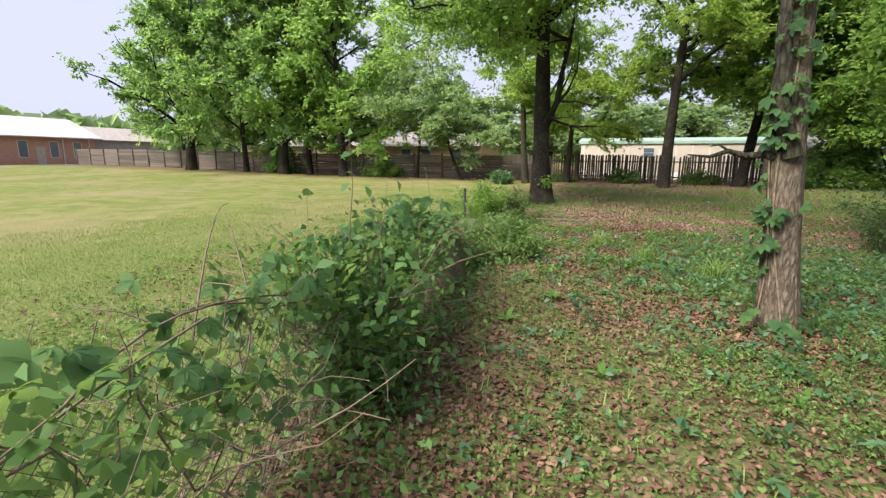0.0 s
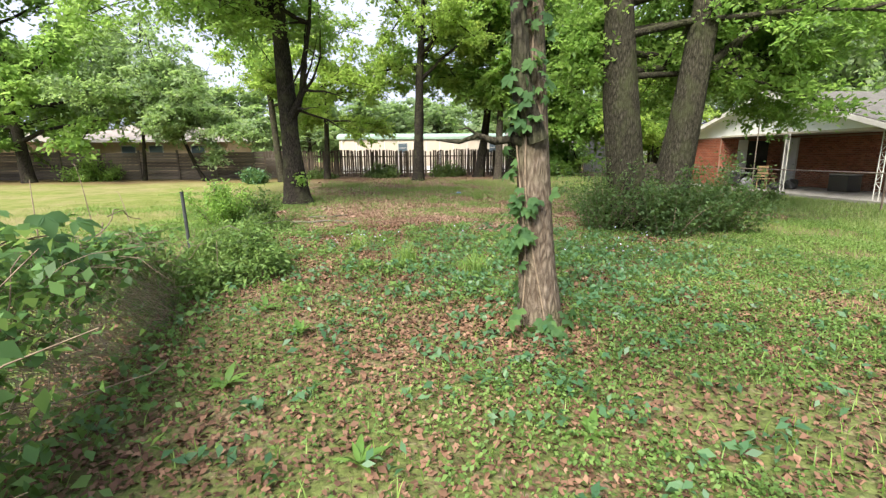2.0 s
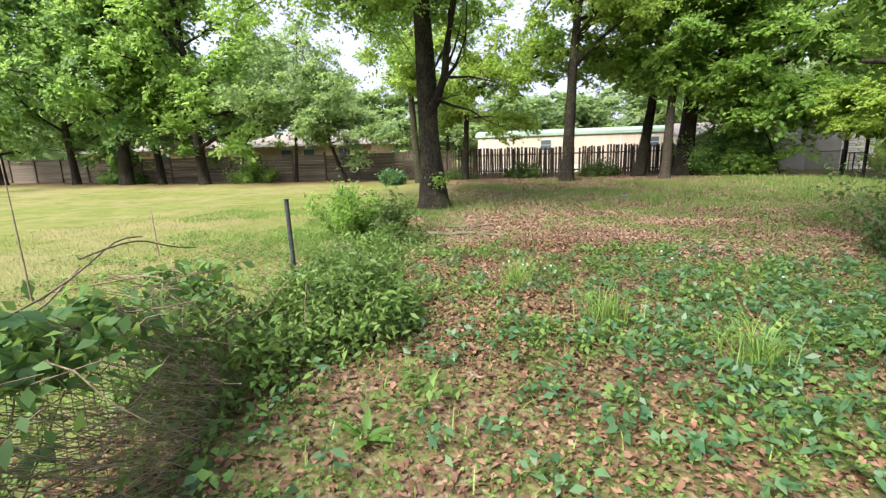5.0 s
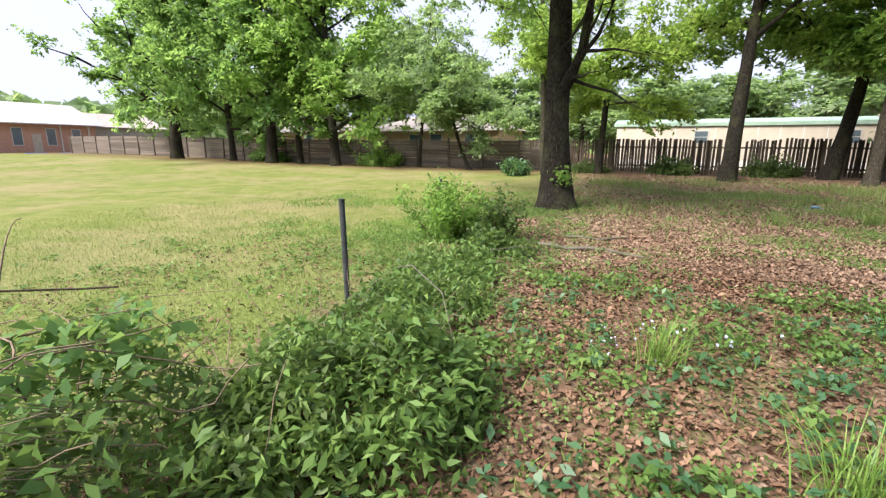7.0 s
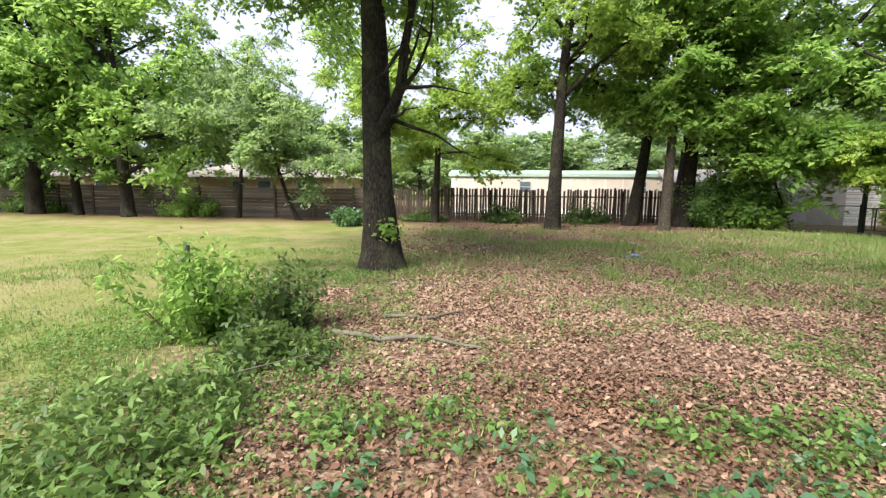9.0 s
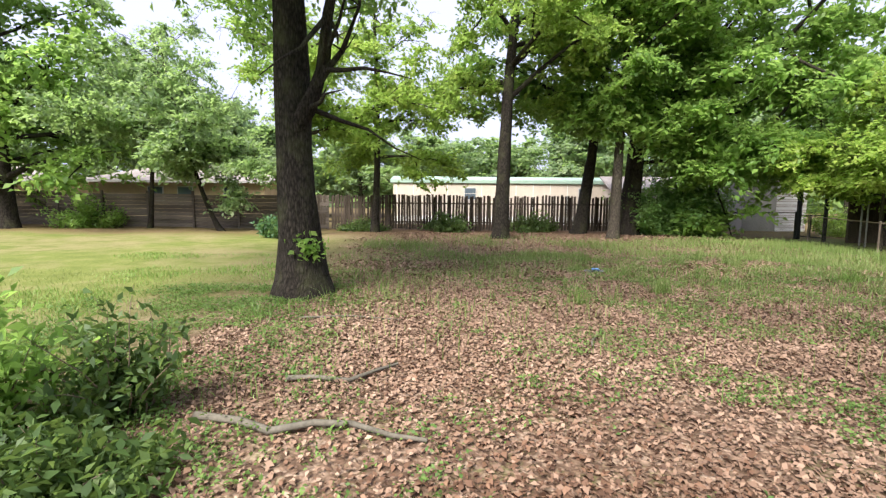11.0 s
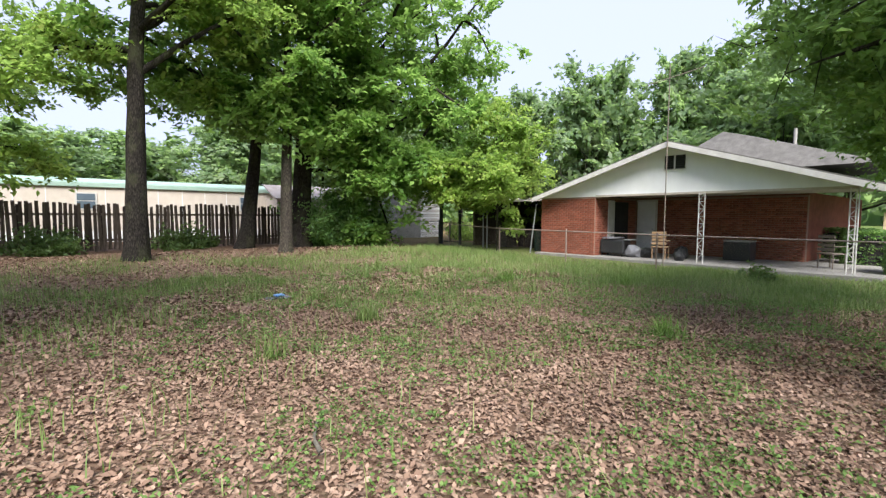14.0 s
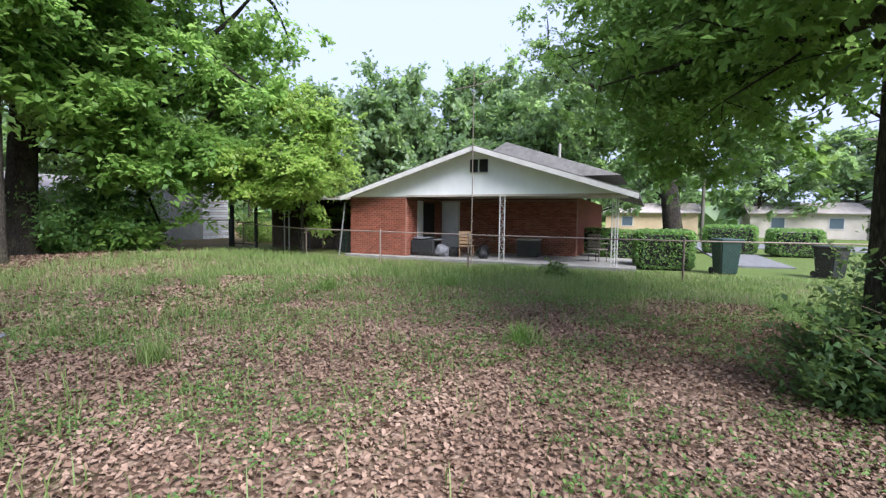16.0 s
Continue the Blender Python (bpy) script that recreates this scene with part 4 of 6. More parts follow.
# shrubs round the foot of the twin oak
MAT_UNDER = leafy("leaf_evergreen", [(0.014, 0.032, 0.012), (0.03, 0.064, 0.021), (0.054, 0.104, 0.033), (0.098, 0.155, 0.05)], 0.62, 0.3)


def build_understorey():
    rng = np.random.default_rng(29)
    for cx, cy, rx, h, n, lab, mt, sz in ((6.7, 12.5, 0.9, 1.7, 4600, "evergreen understorey shrub at the oak's foot", MAT_UNDER, 0.072), (7.6, 11.75, 0.95, 1.5, 6210, "evergreen understorey shrub at the oak's foot", MAT_UNDER, 0.072),
                                         (8.9, 12.0, 1.05, 1.5, 6075, "evergreen understorey shrub at the oak's foot", MAT_UNDER, 0.072), (7.2, 13.4, 0.7, 0.85, 4050, "evergreen understorey shrub at the oak's foot", MAT_UNDER, 0.072),
                                         (12.2, 33.9, 2.4, 3.1, 9000, "dark shrub thicket in the shade of the oak", MAT_LEAF_DARK, 0.16), (14.2, 34.3, 1.8, 2.7, 6000, "dark shrub thicket in the shade of the oak", MAT_LEAF_DARK, 0.16),
                                         (-5.6, 30.5, 1.1, 0.9, 2500, "pale green weeds at the tree foot", MAT_WEED_BLUE, 0.16), (1.5, 35.2, 1.8, 1.0, 2500, "weeds along the foot of the board fence", MAT_WEED, 0.16),
                                         (6.0, 35.3, 1.6, 1.0, 2200, "weeds along the foot of the board fence", MAT_WEED, 0.16), (-17.0, 35.2, 2.0, 1.5, 2800, "ivy climbing the old panel fence", MAT_LEAF, 0.18),
                                         (-2.8, 34.9, 1.5, 0.7, 1800, "weeds along the foot of the board fence", MAT_WEED, 0.16), (-27.5, 35.0, 2.4, 1.3, 2600, "ivy climbing the old panel fence", MAT_LEAF_DARK, 0.2),
                                         (14.7, 17.3, 0.4, 0.4, 320, "broad-leaved weed at the wire fence", MAT_WEED, 0.14), (20.5, 33.5, 1.6, 1.9, 3000, "bright green bush beyond the gate", MAT_LEAF_YELLOW, 0.16)):
        s = base("shrub", cx, cy, gz(cx, cy))
        tagged(s, lab, "shrub", "understorey shrubs")
        c, st = sprigs(rng, n, rx, h)
        v, f = leaf_cloud(rng, c, (0.06, 0.06, 0.05), sz, wide=0.5, up=0.4)
        tagged(array_mesh("leaves", v, f, mt, s), kind="stuff")
        tagged(st.make("stem_tangle", MAT_STEM, s), kind="stuff")


build_understorey()


# ---- brick house with gabled porch ----
HX = 17.17          # plane of the gable
YL, YR = 25.72, 15.45
YM = 20.48
ZE, ZA = 2.42, 3.95  # eave and apex


def brick_rows(y0, y1, z0, z1):
    """Centres of running-bond bricks on a wall."""
    out = []
    k, z = 0, z0 + 0.036
    while z + 0.03 < z1:
        y = y0 + (0.105 if k % 2 else 0.0)
        if k % 2:
            out.append((y0 + 0.05, z, 0.09))
        while y + 0.2 <= y1 + 0.001:
            out.append((y + 0.1075, z, 0.2))
            y += 0.215
        if y1 - y > 0.06:
            out.append(((y + y1) / 2, z, y1 - y - 0.01))
        z += 0.0755
        k += 1
    return out


def joined_bricks(name, cells, place, parent):
    """Bricks as one mesh; place(u, z) gives the corner axes of a cell."""
    V, F, n = [], [], 0
    for u, z, w in cells:
        for a, b in ((-1, -1), (1, -1), (1, 1), (-1, 1)):
            V.append(place(u + a * w / 2, z + b * 0.031, 0.0))
        for a, b in ((-1, -1), (1, -1), (1, 1), (-1, 1)):
            V.append(place(u + a * (w / 2 - 0.004), z + b * 0.028, 0.012))
        F += [(n + 4, n + 5, n + 6, n + 7)] + [(n + i, n + (i + 1) % 4, n + 4 + (i + 1) % 4, n + 4 + i) for i in range(4)]
        n += 8
    ob = array_mesh(name, V, F, MAT_BRICK_WALL, parent)
    tagged(ob, kind="stuff")
    return ob


def brick_by_island():
    m, nt = blank("red_brick_wall")
    b, _ = principled(nt, 0.85, 0, 0.2)
    r = nt.nodes.new("ShaderNodeNewGeometry").outputs["Random Per Island"]
    v = coords(nt)
    col = ramp(nt, r, [(0.0, (0.15, 0.043, 0.027)), (0.5, (0.225, 0.07, 0.042)), (1.0, (0.31, 0.11, 0.067))])
    f = noise_fac(nt, v, 40, 4, 0.6)
    st = noise_fac(nt, v, 1.2, 4, 0.6)
    col = mixc(nt, calc(nt, "MULTIPLY", f, 0.4), col, (0.17, 0.06, 0.04))
    col = mixc(nt, ramp(nt, st, [(0.5, (0, 0, 0)), (0.75, (0.35,) * 3)]), col, (0.36, 0.17, 0.11))
    nt.links.new(col, b.inputs["Base Color"])
    relief(nt, b, f, 0.4, 0.006)
    return m


MAT_BRICK_WALL = brick_by_island()


def build_house():
    h = base("brick_house", HX, YM, 0)
    tagged(h, "single-storey red brick house with white gabled porch", "house")

    def sp(x0, y0, z0, x1, y1, z1):
        return ((x0 - HX, min(y0, y1) - YM, z0), (x1 - HX, max(y0, y1) - YM, z1))

    boxes("slab", [sp(HX - 0.35, YR - 0.1, -0.1, HX + 14, YL + 0.02, 0.12)], MAT_CONCRETE, h, 0.015, "worn concrete porch slab")
    # brick masses
    pier = boxes("wall", [sp(HX + 0.012, 23.25, 0.1, HX + 3.2, YL - 0.012, 2.31)], MAT_MORTAR, h)
    back = boxes("wall", [sp(20.32, 17.55, 0.12, 20.52, 22.40, 2.3), sp(20.32, 22.40, 2.2, 20.52, 23.25, 2.3)], MAT_MORTAR, h)
    boxes("wall", [sp(20.53, 17.55, 0.1, HX + 13, YL - 0.02, 2.38)], MAT_BRICK, h, 0, "red brick side wall")
    # separate bricks on the pier that faces the yard
    made = {}
    for u, z, w in brick_rows(23.26 - YM, YL - YM - 0.01, 0.06, 2.3):
        key = round(w, 2)
        if key not in made:
            bm = bmesh.new()
            box(bm, (-0.02, -w / 2, -0.031), (0.02, w / 2, 0.031), 0.004)
            me = bpy.data.meshes.new("brick")
            bm.to_mesh(me)
            bm.free()
            me.materials.append(MAT_BRICK)
            made[key] = me
        b = new("brick", made[key])
        b.parent = pier
        b.matrix_basis = pose(0.02 + 0.003 * math.sin(u * 91 + z * 57), u, z)
    joined_bricks("brick", brick_rows(17.56 - YM, 22.38 - YM, 0.12, 2.28), lambda u, z, d: (20.32 - HX - d, u, z), back)
    joined_bricks("brick", brick_rows(0.05, 3.1, 0.12, 2.28), lambda u, z, d: (u, 23.25 - YM - d, z), pier)
    # gable
    bm = bmesh.new()
    pts = [(0, YR + 0.3 - YM, 2.33), (0, YL - YM, 2.31), (0, YL - YM, ZE - 0.06), (0, 0, ZA - 0.08), (0, YR + 0.3 - YM, ZE)]
    slab(bm, pts, (0.10, 0, 0))
    gable = part("gable", bm, MAT_PAINT, h, "weathered white plywood gable")
    boxes("beam", [sp(HX - 0.012, YR + 0.3, 2.29, HX + 0.12, 23.24, 2.36)], MAT_SOFFIT, h, 0.005)
    boxes("porch_ceiling", [sp(HX + 0.13, YR + 0.3, 2.34, 20.31, 23.24, 2.40)], MAT_SOFFIT, h, 0, "brown porch ceiling")
    # two-part vent
    for y in (20.58, 20.24):
        v = boxes("vent", [sp(HX - 0.03, y - 0.15, 3.12, HX - 0.008, y + 0.15, 3.55)], MAT_DARK, h, 0, "dark louvred gable vent")
        for k in range(6):
            z = 3.15 + k * 0.068
            bm = bmesh.new()
            slab(bm, [(-0.034, y - 0.14 - YM, z), (-0.034, y + 0.14 - YM, z), (-0.055, y + 0.14 - YM, z - 0.03), (-0.055, y - 0.14 - YM, z - 0.03)], (0, 0, 0.008))
            part("slat", bm, MAT_RUBBER, v)
    boxes("vent_frame", [sp(HX - 0.045, 20.385, 3.10, HX - 0.005, 20.435, 3.57), sp(HX - 0.04, 20.06, 3.09, HX - 0.005, 20.76, 3.115)], MAT_TRIM, h)
    # roof planes with overhang
    x0, x1 = -0.45, 13.5
    for s, ye in ((-1, YR - YM - 0.12), (1, YL - YM + 0.12)):
        bm = bmesh.new()
        slab(bm, [(x0, 0, ZA + 0.03), (x1, 0, ZA + 0.03), (x1, ye, ZE - 0.06), (x0, ye, ZE - 0.06)], (0, 0, -0.06))
        part("roof", bm, MAT_SHINGLE, h, "grey asphalt shingle roof")
        bm = bmesh.new()
        slab(bm, [(x0 - 0.03, 0, ZA), (x0 - 0.03, 0, ZA - 0.16), (x0 - 0.03, ye, ZE - 0.26), (x0 - 0.03, ye, ZE - 0.10)], (0.028, 0, 0))
        part("fascia", bm, MAT_TRIM, h, "peeling white fascia board")
        bm = bmesh.new()
        slab(bm, [(x0, 0, ZA - 0.06), (0, 0, ZA - 0.06), (0, ye, ZE - 0.15), (x0, ye, ZE - 0.15)], (0, 0, -0.012))
        part("soffit", bm, MAT_PAINT, h)
    # higher hipped roof behind
    bm = bmesh.new()
    a, b2, c, d2 = (7.5, 4.6, 3.6), (7.5, -4.2, 3.6), (14.0, -4.2, 3.6), (14.0, 4.6, 3.6)
    r1, r2 = (9.8, 1.9, 5.75), (12.0, 1.4, 5.75)
    vs = [bm.verts.new(p) for p in (a, b2, c, d2, r1, r2)]
    for q in ((0, 1, 4), (1, 2, 5, 4), (2, 3, 5), (3, 0, 4, 5), (3, 2, 1, 0)):
        bm.faces.new([vs[i] for i in q])
    part("upper_roof", bm, MAT_SHINGLE, h, "higher dark shingle roof behind the porch gable")
    bm = bmesh.new()
    rod(bm, (9.8, -1.0, 4.5), (9.8, -1.0, 5.5), 0.07, None, 10)
    part("roof_pipe", bm, MAT_GREYWALL, h)
    # doors
    dr = boxes("door", [sp(20.34, 22.44, 0.14, 20.40, 23.22, 2.19)], MAT_DOOR, h, 0.004, "plain white door")
    boxes("knob", [sp(20.28, 22.52, 1.05, 20.34, 22.57, 1.10)], MAT_GALV, dr, 0.01)
    boxes("door_frame", [sp(20.28, 22.37, 0.12, 20.335, 22.44, 2.26), sp(20.28, 22.44, 2.19, 20.335, 23.22, 2.26)], MAT_TRIM, h)
    # Flat black panel in place of an opening; the shade within is painted.
    boxes("doorway_shade", [sp(18.55, 23.20, 0.14, 19.55, 23.234, 2.15)], MAT_DARK, h, 0, "open doorway in the side wall, its inner shade painted black")
    boxes("door_frame", [sp(18.05, 23.195, 0.12, 18.5, 23.23, 2.2)], MAT_TRIM, h)
    # wrought-iron ladder posts
    for y, x in ((19.55, HX - 0.02), (15.98, HX - 0.02)):
        p = base("porch_post", x - HX, y - YM, 0.12)
        p.parent = h
        tagged(p, "white rusting openwork iron porch post")
        for s in (-0.085, 0.085):
            bm = bmesh.new()
            rod(bm, (0, s, 0), (0, s, 2.2), 0.016, None, 6)
            part("upright", bm, MAT_TRIM, p)
        for k in range(9):
            bm = bmesh.new()
            z = 0.12 + k * 0.23
            sgn = 1 if k % 2 else -1
            rod(bm, (0, -0.08 * sgn, z), (0, 0.08 * sgn, z + 0.2), 0.008, None, 5)
            rod(bm, (0, -0.08, z + 0.2), (0, 0.08, z + 0.2), 0.008, None, 5)
            part("scroll", bm, MAT_TRIM, p)
    for s in (0.25,):
        bm = bmesh.new()
        rod(bm, (s - 0.02, 15.98 - YM, 0.12), (s - 0.02, 15.98 - YM, 2.3), 0.014, None, 6)
        part("upright", bm, MAT_TRIM, h)
    return h


build_house()

# antenna mast in front of the gable
def build_antenna():
    a = base("antenna_mast", HX - 0.52, 20.45, 0.0)
    tagged(a, "thin rusty antenna mast standing before the gable", "antenna")
    bm = bmesh.new()
    rod(bm, (0, 0, -0.05), (0, 0, 6.3), 0.02, 0.015)
    part("mast", bm, MAT_RUST, a)
    bm = bmesh.new()
    rod(bm, (-0.4, 0.5, 5.7), (0.5, -0.8, 6.15), 0.012)
    part("boom", bm, MAT_RUST, a)
    for k in range(6):
        t = k / 5
        c = Vector((-0.4 + 0.9 * t, 0.5 - 1.3 * t, 5.7 + 0.45 * t))
        bm = bmesh.new()
        rod(bm, c + Vector((-0.5, -0.35, 0.05)), c + Vector((0.5, 0.35, -0.05)), 0.006, None, 5)
        part("element", bm, MAT_RUST, a)


build_antenna()


# ---- porch clutter ----
def trash_bin(x, y, z, mat, label, rz=0, hgt=1.0):
    b = base("wheelie_bin", x, y, z, rz)
    tagged(b, label, "bin")
    bm = bmesh.new()
    r = bmesh.ops.create_cube(bm, size=1, matrix=Matrix.Translation((0, 0, hgt * 0.46)) @ Matrix.Diagonal((0.62, 0.56, hgt * 0.86, 1)))
    for v in bm.verts:
        if v.co.z < 0.3:
            v.co.x *= 0.76
            v.co.y *= 0.8
    bmesh.ops.bevel(bm, geom=list(bm.edges), offset=0.03, segments=2, affect="EDGES")
    part("body", bm, mat, b)
    bm = bmesh.new()
    box(bm, (-0.36, -0.31, hgt * 0.89), (0.33, 0.31, hgt * 0.96), 0.025)
    lid = part("lid", bm, mat, b)
    bm = bmesh.new()
    rod(bm, (0.36, -0.24, hgt * 0.88), (0.36, 0.24, hgt * 0.88), 0.016)
    part("handle", bm, mat, lid)
    for s in (-1, 1):
        bm = bmesh.new()
        rod(bm, (0.22, s * 0.25, 0.1), (0.22, s * 0.3, 0.1), 0.1, None, 14)
        part("wheel", bm, MAT_RUBBER, b)


def chair(x, y, z, rz, mat, label):
    c = base("patio_chair", x, y, z, rz)
    tagged(c, label, "chair", "porch chairs")
    boxes("seat", [((-0.24, -0.24, 0.40), (0.24, 0.24, 0.44))], mat, c, 0.012)
    for sx in (-0.21, 0.21):
        for sy in (-0.21, 0.21):
            bm = bmesh.new()
            rod(bm, (sx, sy, 0), (sx, sy, 0.4), 0.017)
            part("leg", bm, mat, c)
    boxes("backrest", [((-0.235, 0.2 + 0, 0.5 + k * 0.12), (0.235, 0.225, 0.59 + k * 0.12)) for k in range(4)], mat, c, 0.005)
    for sx in (-0.22, 0.22):
        boxes("armrest", [((sx - 0.025, -0.22, 0.62), (sx + 0.025, 0.2, 0.645))], mat, c, 0.006)


def build_porch_things():
    z = 0.12
    # grill-like cart with cloth on top
    g = base("patio_cart", 17.75, 22.75, z, 0)
    tagged(g, "black covered barbecue cart on the porch", "barbecue")
    boxes("body", [((-0.28, -0.5, 0.1), (0.28, 0.45, 0.62))], MAT_RUBBER, g, 0.05)
    boxes("shelf", [((-0.25, -0.75, 0.6), (0.25, -0.5, 0.64))], MAT_GALV, g, 0.01)
    for sx in (-0.22, 0.22):
        for sy in (-0.42, 0.38):
            boxes("leg", [((sx - 0.02, sy - 0.02, 0), (sx + 0.02, sy + 0.02, 0.12))], MAT_RUBBER, g)
    c = base("cloth", 17.75, 22.8, z + 0.62)
    tagged(c, "crumpled pale cloth lying on the cart", "cloth")
    bm = bmesh.new()
    bmesh.ops.create_grid(bm, x_segments=12, y_segments=12, size=0.3)
    for v in bm.verts:
        v.co.z = 0.05 + 0.06 * noise.noise(v.co * 9) + 0.03 * noise.noise(v.co * 23)
    bmesh.ops.solidify(bm, geom=list(bm.faces), thickness=0.01)
    part("fold", bm, MAT_CLOTH, c)
    # heap of bags
    rng = np.random.default_rng(3)
    for px, py, r, mat, lab in ((17.7, 22.0, 0.26, MAT_CLOTH, "grey stuffed bag slumped on the porch"), (17.9, 21.6, 0.22, MAT_RUBBER, "black rubbish bag on the porch"), (18.6, 20.7, 0.24, MAT_RUBBER, "dark bundle on the porch floor"), (17.6, 20.35, 0.18, MAT_RUBBER, "dark bundle on the porch floor")):
        b = base("bag", px, py, z)
        tagged(b, lab, "bag")
        bm = bmesh.new()
        bmesh.ops.create_icosphere(bm, subdivisions=3, radius=r)
        for v in bm.verts:
            v.co *= 1 + 0.35 * noise.noise(v.co * 6 + Vector((px, py, 0)))
            v.co.z = max(-r * 0.7, v.co.z) + r * 0.7
        part("sack", bm, mat, b)
    chair(17.75, 21.05, z, 100, MAT_WOOD, "bare wooden armchair on the porch")
    chair(18.6, 16.6, z, 60, MAT_RUST, "rusty metal patio chair on the porch")
    box_ = base("storage_box", 19.4, 19.15, z)
    tagged(box_, "dark appliance box with a pale lid against the brick wall", "box")
    boxes("body", [((-0.3, -0.4, 0), (0.3, 0.4, 0.62))], MAT_RUBBER, box_, 0.02)
    boxes("lid", [((-0.31, -0.41, 0.625), (0.31, 0.41, 0.68))], MAT_GREYWALL, box_, 0.01)
    # stake leaning at the brick corner
    s = base("leaning_pole", 16.95, 26.0, 0)
    tagged(s, "pale metal pole leaning beside the brick corner", "pole")
    bm = bmesh.new()
    rod(bm, (0, 0.1, 0), (0.1, -0.12, 2.1), 0.028)
    part("tube", bm, MAT_GALV, s)


build_porch_things()
trash_bin(17.5, 13.0, gz(17.5, 13.0), MAT_BIN, "dark green wheeled rubbish bin behind the fence", 20, 1.08)
trash_bin(18.2, 10.4, gz(18.2, 10.4), MAT_RUBBER, "black wheeled rubbish bin tilted by the fence", 35, 0.95)


# lean-to beside the house
def build_leanto():
    l = base("lean_to", 19.0, 28.0, gz(19, 28))
    tagged(l, "dark open lean-to shed beside the brick house", "shed")
    # Black sheet at the back: the lean-to's inner shade as colour.
    boxes("shade_wall", [((2.2, -2.0, 0), (2.3, 2.3, 2.4))], MAT_DARK, l)
    boxes("side_wall", [((-1.3, 2.2, 0), (2.2, 2.3, 2.3))], MAT_BOARD, l)
    bm = bmesh.new()
    slab(bm, [(-1.6, -2.15, 2.2), (2.4, -2.15, 2.5), (2.4, 2.45, 2.5), (-1.6, 2.45, 2.2)], (0, 0, -0.05))
    part("roof", bm, MAT_TIN, l)
    for y in (0.9, 1.15):
        bm = bmesh.new()
        rod(bm, (-1.75, y, 0), (-1.75, y, 1.75), 0.03)
        part("post", bm, MAT_GALV, l)
    for x, y, w, d, hh, m, nm, lab in ((18.6, 28.9, 0.8, 0.7, 0.8, MAT_RUBBER, "storage_bin", "dark plastic storage bin in the lean-to"), (18.8, 27.6, 0.6, 1.2, 0.7, MAT_BOARD, "work_bench", "old wooden bench in the lean-to"),
                                       (18.4, 26.7, 0.5, 0.5, 0.9, MAT_BIN, "drum", "dark barrel standing in the lean-to"), (19.6, 28.2, 0.9, 0.9, 1.1, MAT_DARK, "cabinet", "dark metal cabinet in the lean-to")):
        o = base(nm, x, y, gz(x, y))
        tagged(o, lab, nm.replace("_", " "))
        if nm == "drum":
            bm = bmesh.new()
            rod(bm, (0, 0, 0), (0, 0, hh), 0.28, None, 18)
            for k in (0.3, 0.6):
                rod(bm, (0, 0, k), (0, 0, k + 0.02), 0.295, None, 18)
            part("barrel", bm, m, o)
        elif nm == "work_bench":
            boxes("top", [((-w / 2, -d / 2, hh - 0.05), (w / 2, d / 2, hh))], m, o, 0.01)
            for sx in (-1, 1):
                for sy in (-1, 1):
                    boxes("leg", [((sx * (w / 2 - 0.05) - 0.03, sy * (d / 2 - 0.05) - 0.03, 0), (sx * (w / 2 - 0.05) + 0.03, sy * (d / 2 - 0.05) + 0.03, hh - 0.05))], m, o)
        else:
            boxes("body", [((-w / 2, -d / 2, 0), (w / 2, d / 2, hh - 0.06))], m, o, 0.03)
            boxes("lid", [((-w / 2 - 0.015, -d / 2 - 0.015, hh - 0.055), (w / 2 + 0.015, d / 2 + 0.015, hh))], m, o, 0.015)


build_leanto()


# ---- sheds and houses beyond ----
def build_shed():
    s = base("garden_shed", 20.4, 38.6, gz(20.4, 38.6))
    tagged(s, "grey and white garden shed with rusted corrugated panels", "shed")
    boxes("wall", [((-2.0, -0.6, 0), (-0.1, 3.0, 2.9))], MAT_GREYWALL, s)
    boxes("wall", [((-0.09, -0.5, 0), (1.7, 3.0, 2.75))], MAT_PAINT, s)
    for k in range(26):
        boxes("corrugation", [((-0.08, -0.53, 0.1 + k * 0.1), (1.69, -0.50, 0.15 + k * 0.1))], MAT_TIN if k % 3 else MAT_PAINT, s)
    bm = bmesh.new()
    slab(bm, [(-2.2, -0.9, 2.95), (1.9, -0.9, 2.8), (1.9, 3.3, 3.1), (-2.2, 3.3, 3.2)], (0, 0, -0.06))
    part("roof", bm, MAT_TIN, s)
    w = base("neighbour_shed", 14.5, 42.0, gz(14.5, 42.0))
    tagged(w, "white outbuilding glimpsed behind the shrubs", "shed")
    boxes("wall", [((-2.2, 0, 0), (3.0, 3, 2.5))], MAT_SIDING, w)
    bm = bmesh.new()
    slab(bm, [(-2.5, -0.4, 2.5), (3.3, -0.4, 2.5), (3.3, 1.6, 3.4), (-2.5, 1.6, 3.4)], (0, 0, -0.08))
    part("roof", bm, MAT_SHINGLE_PALE, w)
    boxes("window", [((-0.5, -0.02, 1.0), (0.5, 0.0, 2.0))], MAT_DARK, w)


build_shed()


